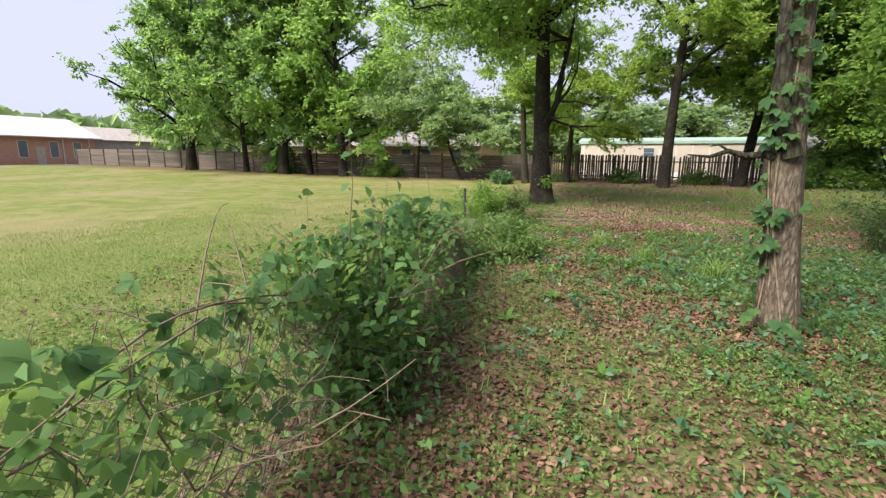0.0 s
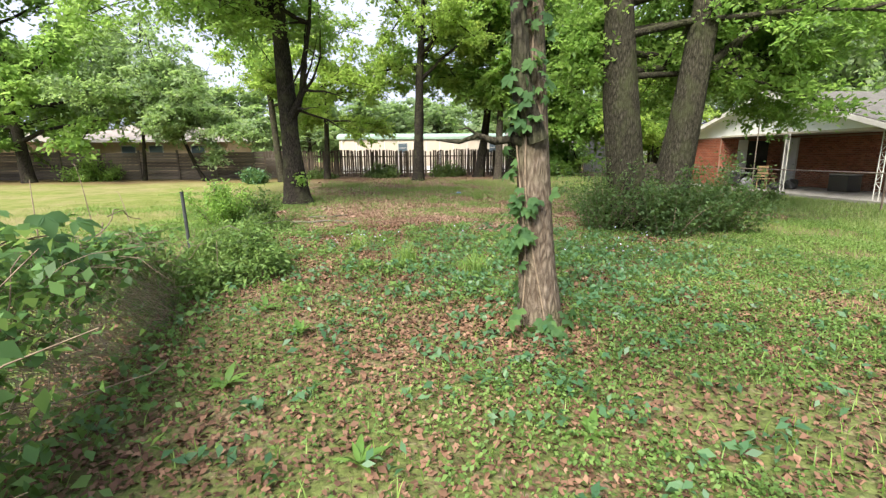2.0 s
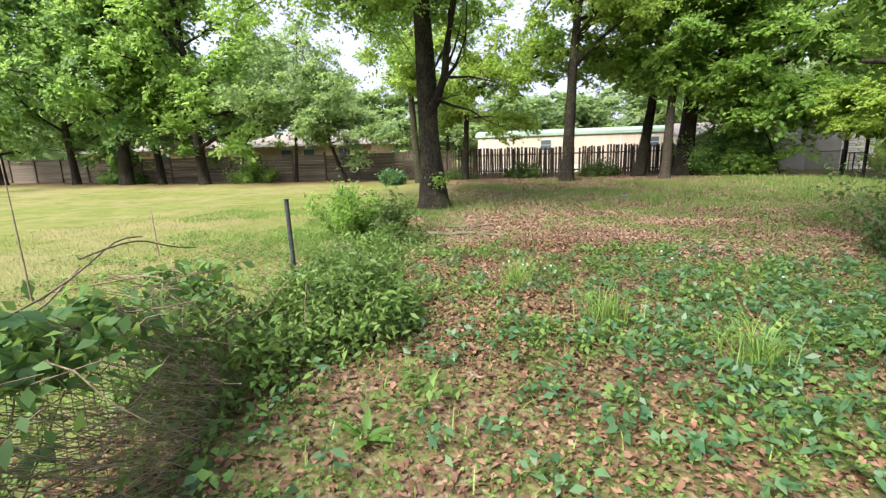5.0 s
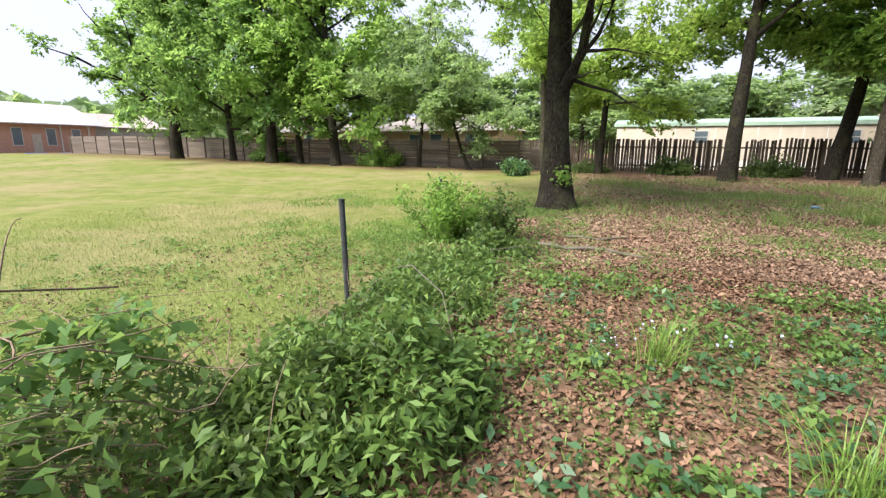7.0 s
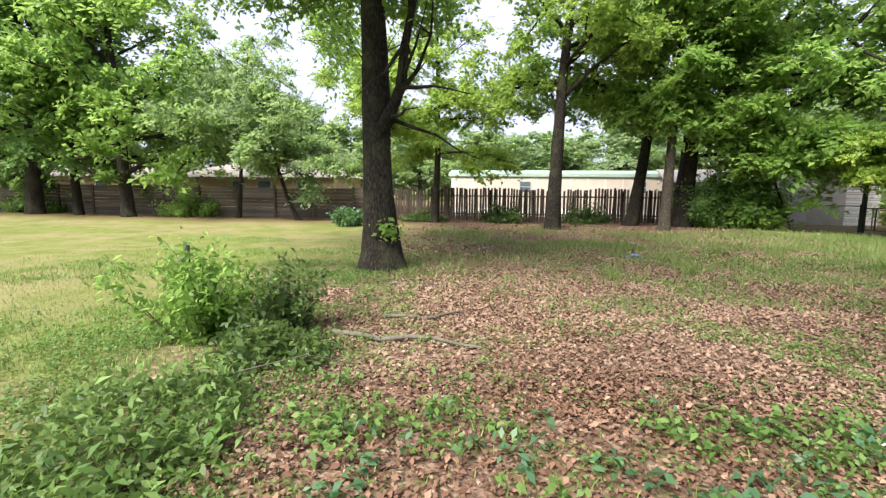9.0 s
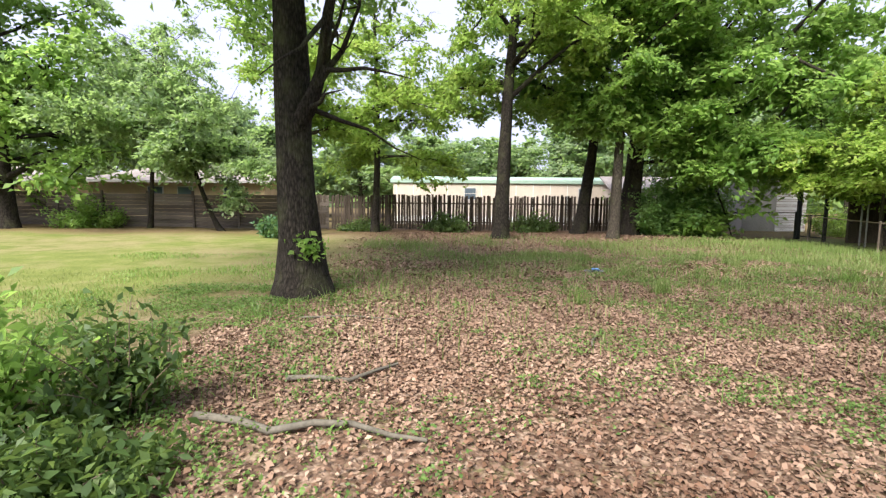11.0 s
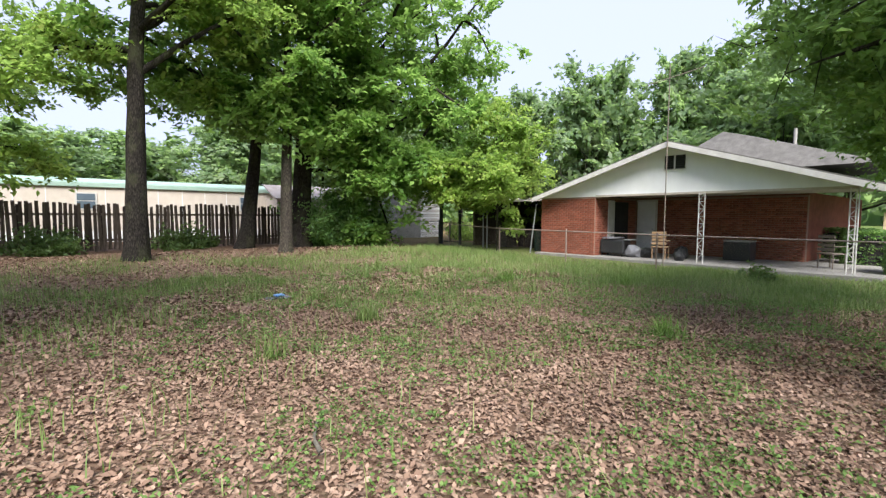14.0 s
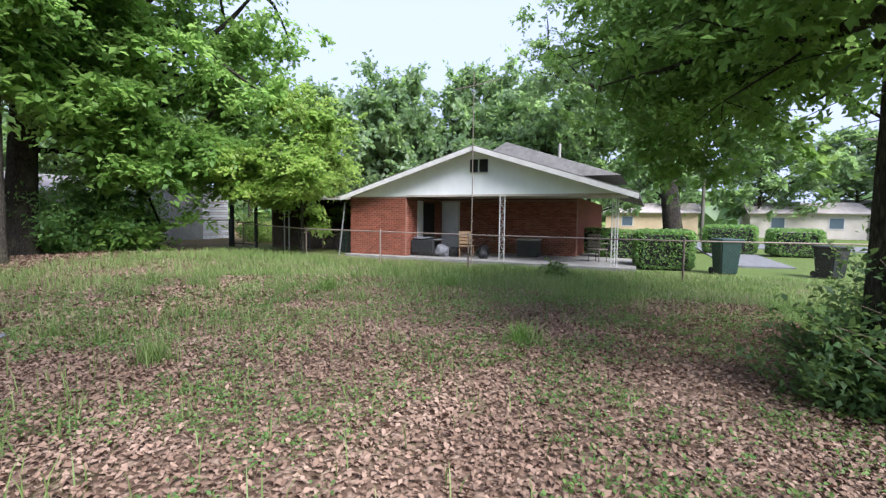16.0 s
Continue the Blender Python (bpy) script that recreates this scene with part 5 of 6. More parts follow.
def build_trailer():
    t = base("mobile_home", 6.5, 44.0, 0.15)
    tagged(t, "long beige mobile home with mint-green roof edge", "house")
    boxes("wall", [((-8.8, 0, 0), (8.5, 4.0, 2.86))], MAT_SIDING, t)
    boxes("skirt", [((-8.8, -0.03, 0), (8.5, -0.005, 0.6))], MAT_PAINT, t)
    boxes("roof_edge", [((-9.0, -0.12, 2.86), (8.7, 4.1, 3.12))], MAT_MINT, t, 0.03)
    bm = bmesh.new()
    slab(bm, [(-9.0, -0.1, 3.13), (8.7, -0.1, 3.13), (8.7, 2.0, 3.45), (-9.0, 2.0, 3.45)], (0, 0, -0.05))
    part("roof", bm, MAT_MINT, t)
    for x in (-3.4, 4.6):
        w = boxes("window", [((x - 0.45, -0.05, 1.7), (x + 0.45, -0.02, 2.6))], MAT_TRIM, t)
        boxes("pane", [((x - 0.38, -0.06, 1.77), (x + 0.38, -0.052, 2.14)), ((x - 0.38, -0.06, 2.18), (x + 0.38, -0.052, 2.53))], MAT_GLASS, w)
    for x in np.arange(-8.6, 8.4, 1.2):
        boxes("panel_seam", [((x, -0.012, 0.62), (x + 0.03, -0.003, 2.85))], MAT_PAINT, t)


def glass():
    m, nt = blank("window_glass")
    b, _ = principled(nt, 0.08, 0, 0.6)
    b.inputs["Base Color"].default_value = (0.10, 0.13, 0.16, 1)
    return m


MAT_GLASS = glass()
build_trailer()


def hip_house(x, y, z, w, d, eave, ridge, wall, roof, label, wins):
    h = base("house", x, y, z)
    tagged(h, label, "house", "houses behind the fence")
    boxes("wall", [((-w / 2, 0, 0), (w / 2, d, eave))], wall, h)
    bm = bmesh.new()
    o = 0.5
    P = [(-w / 2 - o, -o, eave), (w / 2 + o, -o, eave), (w / 2 + o, d + o, eave), (-w / 2 - o, d + o, eave), (-w / 2 + d * 0.5, d / 2, ridge), (w / 2 - d * 0.5, d / 2, ridge)]
    vs = [bm.verts.new(p) for p in P]
    for q in ((0, 1, 5, 4), (1, 2, 5), (2, 3, 4, 5), (3, 0, 4), (3, 2, 1, 0)):
        bm.faces.new([vs[i] for i in q])
    part("roof", bm, roof, h)
    boxes("fascia", [((-w / 2 - o, -o - 0.03, eave - 0.16), (w / 2 + o, -o - 0.002, eave + 0.02))], MAT_TRIM, h)
    for wx in wins:
        win = boxes("window", [((wx - 0.6, -0.04, eave - 1.5), (wx + 0.6, -0.005, eave - 0.4))], MAT_TRIM, h)
        boxes("pane", [((wx - 0.52, -0.05, eave - 1.42), (wx + 0.52, -0.042, eave - 0.48))], MAT_GLASS, win)


hip_house(-18.4, 45.5, 0.35, 13.0, 7.0, 2.75, 4.2, MAT_TAN, MAT_SHINGLE_PALE, "tan house with pale shingle roof behind the fence", (-1.6, 0.6, 4.0))
hip_house(-36.5, 47.0, 0.4, 13.0, 7.0, 2.75, 4.2, MAT_TAN, MAT_SHINGLE_PALE, "tan house with pale shingle roof behind the fence", (-3.0, 2.5))


def build_church():
    c = base("brick_hall", -64.0, 38.0, 0.5)
    tagged(c, "long pink brick hall with pale metal roof", "building")
    boxes("wall", [((-12, -30, 0), (0, 3.8, 3.45))], MAT_CHURCH, c)
    bm = bmesh.new()
    slab(bm, [(0.7, -30.5, 3.4), (0.7, 4.4, 3.4), (-6, 4.4, 6.0), (-6, -30.5, 6.0)], (0, 0, -0.12))
    part("roof", bm, MAT_SILVER, c)
    bm = bmesh.new()
    slab(bm, [(-12.7, -30.5, 3.4), (-12.7, 4.4, 3.4), (-6, 4.4, 6.0), (-6, -30.5, 6.0)], (0, 0, -0.12))
    part("roof", bm, MAT_SILVER, c)
    bm = bmesh.new()
    slab(bm, [(0, 3.85, 3.3), (-12, 3.85, 3.3), (-6, 3.85, 5.85)], (0, -0.1, 0))
    part("gable", bm, MAT_GREYWALL, c)
    boxes("annex", [((-10, 3.9, 0), (-0.6, 13, 3.3))], MAT_GREYWALL, c)
    bm = bmesh.new()
    slab(bm, [(-0.2, 3.9, 3.3), (-0.2, 13.4, 3.3), (-5.4, 13.4, 5.2), (-5.4, 3.9, 5.2)], (0, 0, -0.1))
    part("annex_roof", bm, MAT_SHINGLE_PALE, c)
    for y in (1.6, -1.0, -4.2, -7.6, -11, -14.5):
        w = boxes("window", [((-0.03, y - 0.5, 0.9), (0.03, y + 0.5, 2.9))], MAT_TRIM, c)
        boxes("pane", [((0.032, y - 0.42, 0.98), (0.045, y + 0.42, 2.82))], MAT_GLASS, w)
    boxes("downspout", [((0.02, 2.9, 0), (0.14, 3.02, 3.3))], MAT_TRIM, c)
    boxes("downspout", [((0.02, -0.1, 0), (0.14, 0.02, 3.3))], MAT_TRIM, c)
    boxes("door", [((-0.02, -2.9, 0), (0.035, -2.0, 2.2))], MAT_SOFFIT, c)
    p = shaped_box("car_park", (-63.0, 5, 0.45), (-57.0, 40.5, 0.52), MAT_CONCRETE)
    tagged(p, "pale concrete car park beside the hall", "car park", kind="structure")
    for y in (33, 36, 39):
        b = base("parking_block", -58.5, y, 0.53)
        tagged(b, "blue painted parking kerb", "kerb", "parking kerbs")
        boxes("kerb", [((-0.1, -1.0, 0), (0.1, 1.0, 0.14))], MAT_BLUE, b, 0.03)


def shaped_box(name, lo, hi, mat):
    bm = bmesh.new()
    box(bm, lo, hi, 0.01)
    return shaped(name, bm, mat)


build_church()


# ---- hedges, street side ----
def clipped_hedge(x, y, w, d, hgt, label, seed, n=5200):
    rng = np.random.default_rng(seed)
    h = base("clipped_hedge", x, y, gz(x, y))
    tagged(h, label, "hedge", "clipped hedges")
    q = rng.uniform(-1, 1, size=(n, 3))
    ax = rng.integers(0, 3, n)
    sgn = np.sign(rng.uniform(-1, 1, n))
    q[np.arange(n), ax] = sgn * rng.uniform(0.82, 1.0, n)
    k = 1 / (np.sum(np.abs(q) ** 5, axis=1, keepdims=True) ** 0.2)
    q = q * np.minimum(1, k * 1.02)
    c = q * np.array([d / 2, w / 2, hgt / 2]) + np.array([0, 0, hgt / 2 + 0.04])
    v, f = leaf_cloud(rng, c, (0.02, 0.02, 0.02), 0.09, wide=0.6, up=0.2)
    tagged(array_mesh("leaves", v, f, MAT_LEAF_DARK, h), kind="stuff")
    # Near-black box fills the hedge; shade between the leaves is its colour.
    boxes("core", [((-d * 0.4, -w * 0.4, 0.0), (d * 0.4, w * 0.4, hgt * 0.88))], MAT_DARK, h, 0.1)


clipped_hedge(18.2, 14.6, 1.75, 1.2, 1.22, "clipped boxy hedge bush behind the fence", 201)
clipped_hedge(21.0, 15.6, 2.4, 1.0, 1.15, "low clipped hedge beside the porch", 202)
clipped_hedge(23.0, 17.2, 2.4, 1.0, 1.15, "low clipped hedge beside the porch", 203)
clipped_hedge(27.4, 11.6, 2.2, 1.5, 1.35, "clipped boxy hedge bush near the road", 204)
clipped_hedge(27.0, 9.2, 2.0, 1.4, 1.2, "clipped boxy hedge bush near the road", 205)


def build_street():
    r = shaped_box("road", (33, -120, -0.05), (39, 120, 0.05), MAT_ASPHALT)
    tagged(r, "grey asphalt road past the house", "road", kind="structure")
    d = shaped_box("pavement", (20.5, 10.6, -0.05), (33, 12.6, 0.06), MAT_ASPHALT)
    tagged(d, "pale concrete driveway", "driveway", kind="structure")
    for x, y, w, hh, wall, lab in ((56, 15.0, 9, 2.4, MAT_TAN, "low beige house across the road"), (56, 1.5, 9, 2.4, MAT_SIDING, "long white building across the road"), (60, -9, 12, 2.8, MAT_SIDING, "pale house across the road")):
        h = base("house", x, y, 0)
        tagged(h, lab, "house", "houses across the road")
        boxes("wall", [((0, -w / 2, 0), (6, w / 2, hh))], wall, h)
        bm = bmesh.new()
        slab(bm, [(-0.4, -w / 2 - 0.3, hh), (-0.4, w / 2 + 0.3, hh), (3, w / 2 + 0.3, hh + 1.1), (3, -w / 2 - 0.3, hh + 1.1)], (0, 0, -0.08))
        part("roof", bm, MAT_SHINGLE_PALE, h)
        for k in (-0.25, 0.25):
            win = boxes("window", [((-0.04, k * w - 0.6, 0.9), (-0.005, k * w + 0.6, 2.0))], MAT_TRIM, h)
            boxes("pane", [((-0.05, k * w - 0.52, 0.98), (-0.042, k * w + 0.52, 1.92))], MAT_GLASS, win)
    poles = []
    for x, y in ((41, 11.5), (41, 1.5), (41, -9)):
        p = base("utility_pole", x, y, 0)
        tagged(p, "grey wooden utility pole by the road", "pole", "utility poles")
        bm = bmesh.new()
        rod(bm, (0, 0, -0.2), (0, 0, 7.6), 0.14, 0.10, 10)
        part("pole", bm, MAT_TWIG, p)
        boxes("crossarm", [((-0.06, -0.9, 6.9), (0.06, 0.9, 7.02))], MAT_TWIG, p)
        poles.append((x, y))
    for (xa, ya), (xb, yb) in zip(poles[:-1], poles[1:]):
        for z in (7.05, 6.2):
            t = Tubes()
            pts = [Vector((xa + (xb - xa) * s, ya + (yb - ya) * s, z - 0.5 * math.sin(math.pi * s))) for s in np.linspace(0, 1, 9)]
            t.add(pts, [0.02] * 9, 4)
            tagged(t.make("overhead_wire", MAT_RUBBER), "sagging black overhead wire between poles", "wire", "overhead wires")


build_street()


# ---- ivy on the near trunk ----
def leaf_blade(name, length, width, mat, fold=0.15, lobes=False):
    """One broad pointed leaf along +y with a folded midrib."""
    prof = [(0, 0.02), (0.18, 0.62), (0.4, 1.0), (0.62, 0.8), (0.82, 0.42), (1.0, 0.0)]
    V, F = [], []
    for t, w in prof:
        z = -fold * length * t * t
        V += [(-w * width / 2, t * length, z + 0.12 * w * width), (0, t * length, z), (w * width / 2, t * length, z + 0.12 * w * width)]
    for i in range(len(prof) - 1):
        o = i * 3
        F += [(o, o + 1, o + 4, o + 3), (o + 1, o + 2, o + 5, o + 4)]
    me = bpy.data.meshes.new(name)
    me.from_pydata(V, [], F)
    me.materials.append(mat)
    for p in me.polygons:
        p.use_smooth = True
    return me


def palmate(name, length, width, mat, fold, fans):
    """A compound leaf: pointed leaflets spread from one stalk."""
    prof = [(0, 0.05), (0.25, 0.7), (0.5, 1.0), (0.75, 0.65), (1.0, 0.0)]
    V, F = [], []
    for ang, k in fans:
        o0 = len(V)
        ca, sa = math.cos(radians(ang)), math.sin(radians(ang))
        for t, w in prof:
            u, z = t * length * k, -fold * length * t * t
            for q, dz in ((-1, 0.1), (0, 0.0), (1, 0.1)):
                a = q * w * width * k / 2
                V.append((a * ca + u * sa, u * ca - a * sa, z + dz * w * width))
        for i in range(len(prof) - 1):
            o = o0 + i * 3
            F += [(o, o + 1, o + 4, o + 3), (o + 1, o + 2, o + 5, o + 4)]
    me = bpy.data.meshes.new(name)
    me.from_pydata(V, [], F)
    me.materials.append(mat)
    for p in me.polygons:
        p.use_smooth = True
    return me


FIVE = ((0, 1.0), (48, 0.9), (-48, 0.9), (100, 0.65), (-100, 0.65))
IVY = [palmate("leaf", 0.105, 0.062, MAT_VINE_SINGLE, 0.25, FIVE), palmate("leaf", 0.09, 0.055, MAT_VINE_SINGLE, 0.4, FIVE), palmate("leaf", 0.10, 0.066, MAT_VINE_SINGLE, 0.15, ((0, 1.0), (65, 0.85), (-65, 0.85)))]


def place_leaf(parent, p, out, rng, big=1.0):
    """A leaf at p, hanging away from the direction out."""
    o = Vector(out).normalized()
    d = (Vector((rng.normal() * 0.6, rng.normal() * 0.6, -0.6 + rng.normal() * 0.35)) + o * 0.5).normalized()
    n = (o + Vector((0, 0, 0.5)) + Vector((rng.normal(), rng.normal(), rng.normal())) * 0.3).normalized()
    s = d.cross(n).normalized()
    n = s.cross(d).normalized()
    ob = new("leaf", IVY[rng.integers(3)])
    ob.parent = parent
    m = Matrix((s, d, n)).transposed().to_4x4()
    ob.matrix_basis = Matrix.Translation(p) @ m @ Matrix.Diagonal((*([big * rng.uniform(0.6, 1.2)] * 3), 1))


def build_ivy():
    rng = np.random.default_rng(41)
    v = base("ivy", 3.6, 7.2, 0)
    tagged(v, "green ivy creeping up the grey trunk", "ivy")
    pts0, rad0 = AXES[near_tree.name][0]

    def trunk_at(z):
        for i in range(len(pts0) - 1):
            if pts0[i].z <= z <= pts0[i + 1].z:
                s = (z - pts0[i].z) / (pts0[i + 1].z - pts0[i].z)
                return pts0[i].lerp(pts0[i + 1], s), rad0[i] + (rad0[i + 1] - rad0[i]) * s
        return pts0[-1], rad0[-1]

    t = Tubes()
    for k in range(2):
        a = 3.5 + k * 0.8
        pts = []
        for z in np.linspace(0.0, 3.3, 22):
            aa = a + 0.35 * math.sin(z * 2.2 + k * 1.7)
            ax, r = trunk_at(z)
            pts.append(Vector((ax.x + math.cos(aa) * (r + 0.012), ax.y + math.sin(aa) * (r + 0.012), z)))
        t.add(pts, [0.011] * 22, 5)
    t.make("stem", MAT_STEM, v)
    for zc, ac, n, sz in ((2.15, 4.35, 46, 0.2), (0.98, 3.7, 44, 0.16), (1.5, 3.6, 7, 0.28), (2.75, 4.2, 26, 0.25), (0.6, 3.4, 6, 0.2), (0.12, 4.9, 26, 0.08), (3.2, 4.6, 18, 0.2)):
        for i in range(n):
            z = max(0.03, zc + rng.normal() * sz)
            a = ac + rng.normal() * 0.5
            ax, r = trunk_at(z)
            r += 0.035 + abs(rng.normal()) * 0.06
            if zc < 0.2:
                r += abs(rng.normal()) * 0.2
            place_leaf(v, Vector((ax.x + math.cos(a) * r, ax.y + math.sin(a) * r, z)), (math.cos(a), math.sin(a), 0.1), rng, 1.0)
    # dead side limb and a broken snag on the trunk
    w = Tubes()
    w.add([(-0.05, 0.05, 1.62), (-0.3, 0.1, 1.73), (-0.46, 0.12, 1.71), (-0.62, 0.12, 1.76), (-0.78, 0.16, 1.70), (-0.98, 0.2, 1.72)], [0.06, 0.036, 0.034, 0.026, 0.018, 0.006], 8, 0.5)
    w.add([(-0.62, 0.12, 1.76), (-0.72, 0.06, 1.82), (-0.8, 0.05, 1.80)], [0.014, 0.010, 0.004], 6, 0.3)
    w.add([(-0.1, 0, 1.7), (-0.24, 0.0, 2.1), (-0.3, 0.02, 2.9), (-0.34, 0.05, 3.6)], [0.10, 0.085, 0.06, 0.02], 9, 0.3)
    limb = w.make("dead_limb", MAT_BARK, near_tree)
    tagged(limb, "bare dead limb with flaking bark")


build_ivy()


def build_fence_leaves():
    """Single large leaves on the stretch of vine that the path passes."""
    rng = np.random.default_rng(43)
    v = base("creeper", fence_x(3.5), 3.5, 0)
    tagged(v, "large-leaved creeper along the top of the wire fence", "vine")
    x0 = fence_x(3.5)
    t = Tubes()
    for k in range(14):
        y = 0.8 + k * 0.52
        pts = [Vector((fence_x(y + s) - x0 + 0.06 * math.sin(s * 5 + k), y + s - 3.5, 1.0 + 0.10 * math.sin(s * 3 + k * 2))) for s in np.linspace(0, 1.1, 9)]
        t.add(pts, [0.005] * 9, 5)
    tagged(t.make("stem", MAT_STEM, v), kind="stuff")
    for i in range(280):
        y = rng.uniform(0.9, 7.6)
        z = (1.08 if y < 6.6 else 0.8) + rng.normal() * 0.1 if rng.uniform() < 0.75 else rng.uniform(0.4, 0.85)
        p = Vector((fence_x(y) - x0 + rng.normal() * 0.12, y - 3.5, z))
        place_leaf(v, p, (0.6 + rng.normal() * 0.5, rng.normal() * 0.5 - 0.3, 0.5), rng, 1.35 if y > 5.6 else 1.0 if y > 2.2 else 0.8)


build_fence_leaves()


# ---- ground cover ----
def yard_mask(x, y):
    return x > fence_x(np.minimum(y, 17.0)) - 0.3


def patch(x, y, s, ph=0.0):
    """Smooth 0..1 patchiness."""
    return 0.5 + 0.25 * (np.sin(x * s + ph) * np.cos(y * s * 1.13 + ph * 2) + np.sin((x * 0.6 + y) * s * 1.7 + ph) * np.cos((y * 0.5 - x) * s * 1.3 - ph))


def scatter(rng, n, xlo, xhi, ylo, yhi):
    return rng.uniform(xlo, xhi, n), rng.uniform(ylo, yhi, n)


def build_litter():
    rng = np.random.default_rng(51)
    C = []
    for n, xl, xh, yl, yh in ((150000, -0.8, 7.5, 2.2, 14), (260000, -1.5, 12, 13, 24), (40000, -2.5, 14, 22, 33.5), (9000, -4.5, 0.4, 1.2, 13)):
        x, y = scatter(rng, n, xl, xh, yl, yh)
        away = x - fence_x(np.minimum(y, 17.0)) + 1.2 * (patch(x, y, 1.1, 2.2) - 0.5) * 2
        inside = np.where(y > 13, rng.uniform(size=n) < smooth01(-0.6, 2.6, away), yard_mask(x, y))
        keep = (inside | (xl == -4.5)) & (rng.uniform(size=n) < 0.25 + 0.9 * patch(x, y, 0.9, 1.0))
        x, y = x[keep], y[keep]
        C.append(np.stack([x, y, ground_z(x, y) + 0.012 + np.abs(rng.normal(size=len(x))) * 0.014], 1))
    C = np.concatenate(C)
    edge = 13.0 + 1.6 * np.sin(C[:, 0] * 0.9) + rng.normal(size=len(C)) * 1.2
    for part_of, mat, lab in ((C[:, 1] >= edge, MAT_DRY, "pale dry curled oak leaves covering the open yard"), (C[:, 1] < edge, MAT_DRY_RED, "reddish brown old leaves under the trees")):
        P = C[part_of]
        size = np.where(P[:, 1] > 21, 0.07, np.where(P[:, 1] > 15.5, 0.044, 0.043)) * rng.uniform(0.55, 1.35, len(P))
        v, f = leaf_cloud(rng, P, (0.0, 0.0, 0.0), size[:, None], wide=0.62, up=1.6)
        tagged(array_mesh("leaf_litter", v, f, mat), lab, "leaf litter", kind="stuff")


build_litter()


def rosettes(rng, x, y, per, radius, height, size, wide):
    """Small plants: leaves set round a centre, rising outward."""
    n = len(x)
    a = rng.uniform(0, 2 * math.pi, (n, per))
    r = radius * rng.uniform(0.2, 1.0, (n, per))
    h = height * rng.uniform(0.3, 1.0, (n, per)) * rng.uniform(0.5, 1.3, (n, 1))
    X = x[:, None] + np.cos(a) * r
    Y = y[:, None] + np.sin(a) * r
    Z = ground_z(X, Y) + 0.012 + h
    return leaf_cloud(rng, np.stack([X.ravel(), Y.ravel(), Z.ravel()], 1), (0, 0, 0), size, wide=wide, up=0.9)


def build_weeds():
    rng = np.random.default_rng(53)
    # mixed green weeds
    x, y = scatter(rng, 46000, -0.9, 12, 2.0, 26)
    dens = 0.75 * smooth01(14.5, 6, y) + 0.44 + 0.35 * smooth01(4.5, 8, x) * smooth01(12, 8, y)
    dens *= 0.3 + 0.7 * smooth01(2.2, 4.2, x + 0.6 * np.sin(y * 1.3))
    keep = yard_mask(x, y) & (rng.uniform(size=len(x)) < dens * smooth01(0.32, 0.60, patch(x, y, 1.5, 0.4) + 0.16 * smooth01(4, 7, x) * smooth01(12, 9, y)))
    v, f = rosettes(rng, x[keep], y[keep], 11, 0.10, 0.085, 0.031, 0.62)
    tagged(array_mesh("weeds", v, f, MAT_CARPET), "low mixed green weeds among dry leaves", "weeds", kind="stuff")
    # blue-green creeper patch by the near tree
    x, y = scatter(rng, 5200, 0.2, 8.5, 4.0, 13.2)
    d = np.exp(-((x - 4.4) / 1.9) ** 2 - ((y - 9.6) / 2.0) ** 2) + 0.10
    keep = rng.uniform(size=len(x)) < d * (0.4 + 0.9 * patch(x, y, 2.1, 2.0))
    v, f = rosettes(rng, x[keep], y[keep], 9, 0.12, 0.12, 0.075, 0.5)
    tagged(array_mesh("creeper_patch", v, f, MAT_WEED_BLUE), "blue-green five-leaved creeper carpeting the ground", "ground cover", kind="stuff")
    # weeds in the rough turf beside the fence
    x, y = scatter(rng, 5200, -6, 0.6, 2.0, 15)
    keep = (~yard_mask(x, y)) & (rng.uniform(size=len(x)) < smooth01(6.5, 0.5, fence_x(y) - x) * smooth01(0.35, 0.6, patch(x, y, 2.2, 0.8)))
    v, f = rosettes(rng, x[keep], y[keep], 7, 0.10, 0.05, 0.05, 0.55)
    tagged(array_mesh("lawn_weeds", v, f, MAT_CARPET), "small flat weeds in the rough lawn", "weeds", kind="stuff")
    # weeds where lawn and leaf litter meet by the oak
    x, y = scatter(rng, 9000, -4.5, 1.6, 12.4, 20)
    edge = np.abs(x - fence_x(np.minimum(y, 17.0)) - 0.3)
    keep = rng.uniform(size=len(x)) < smooth01(2.6, 0.2, edge) * smooth01(0.3, 0.6, patch(x, y, 1.9, 1.1))
    v, f = rosettes(rng, x[keep], y[keep], 9, 0.11, 0.07, 0.036, 0.6)
    tagged(array_mesh("edge_weeds", v, f, MAT_CARPET), "low green weeds between the lawn and the leaves", "weeds", kind="stuff")
    # nearer scattered plants past the fence end
    x, y = scatter(rng, 1500, -0.6, 5, 8.0, 13.5)
    keep = yard_mask(x, y) & (rng.uniform(size=len(x)) < smooth01(0.45, 0.7, patch(x, y, 2.4, 3.0)))
    v, f = rosettes(rng, x[keep], y[keep], 10, 0.12, 0.14, 0.062, 0.55)
    tagged(array_mesh("seedlings", v, f, MAT_CARPET), "leafy green seedlings by the path", "weeds", kind="stuff")


build_weeds()


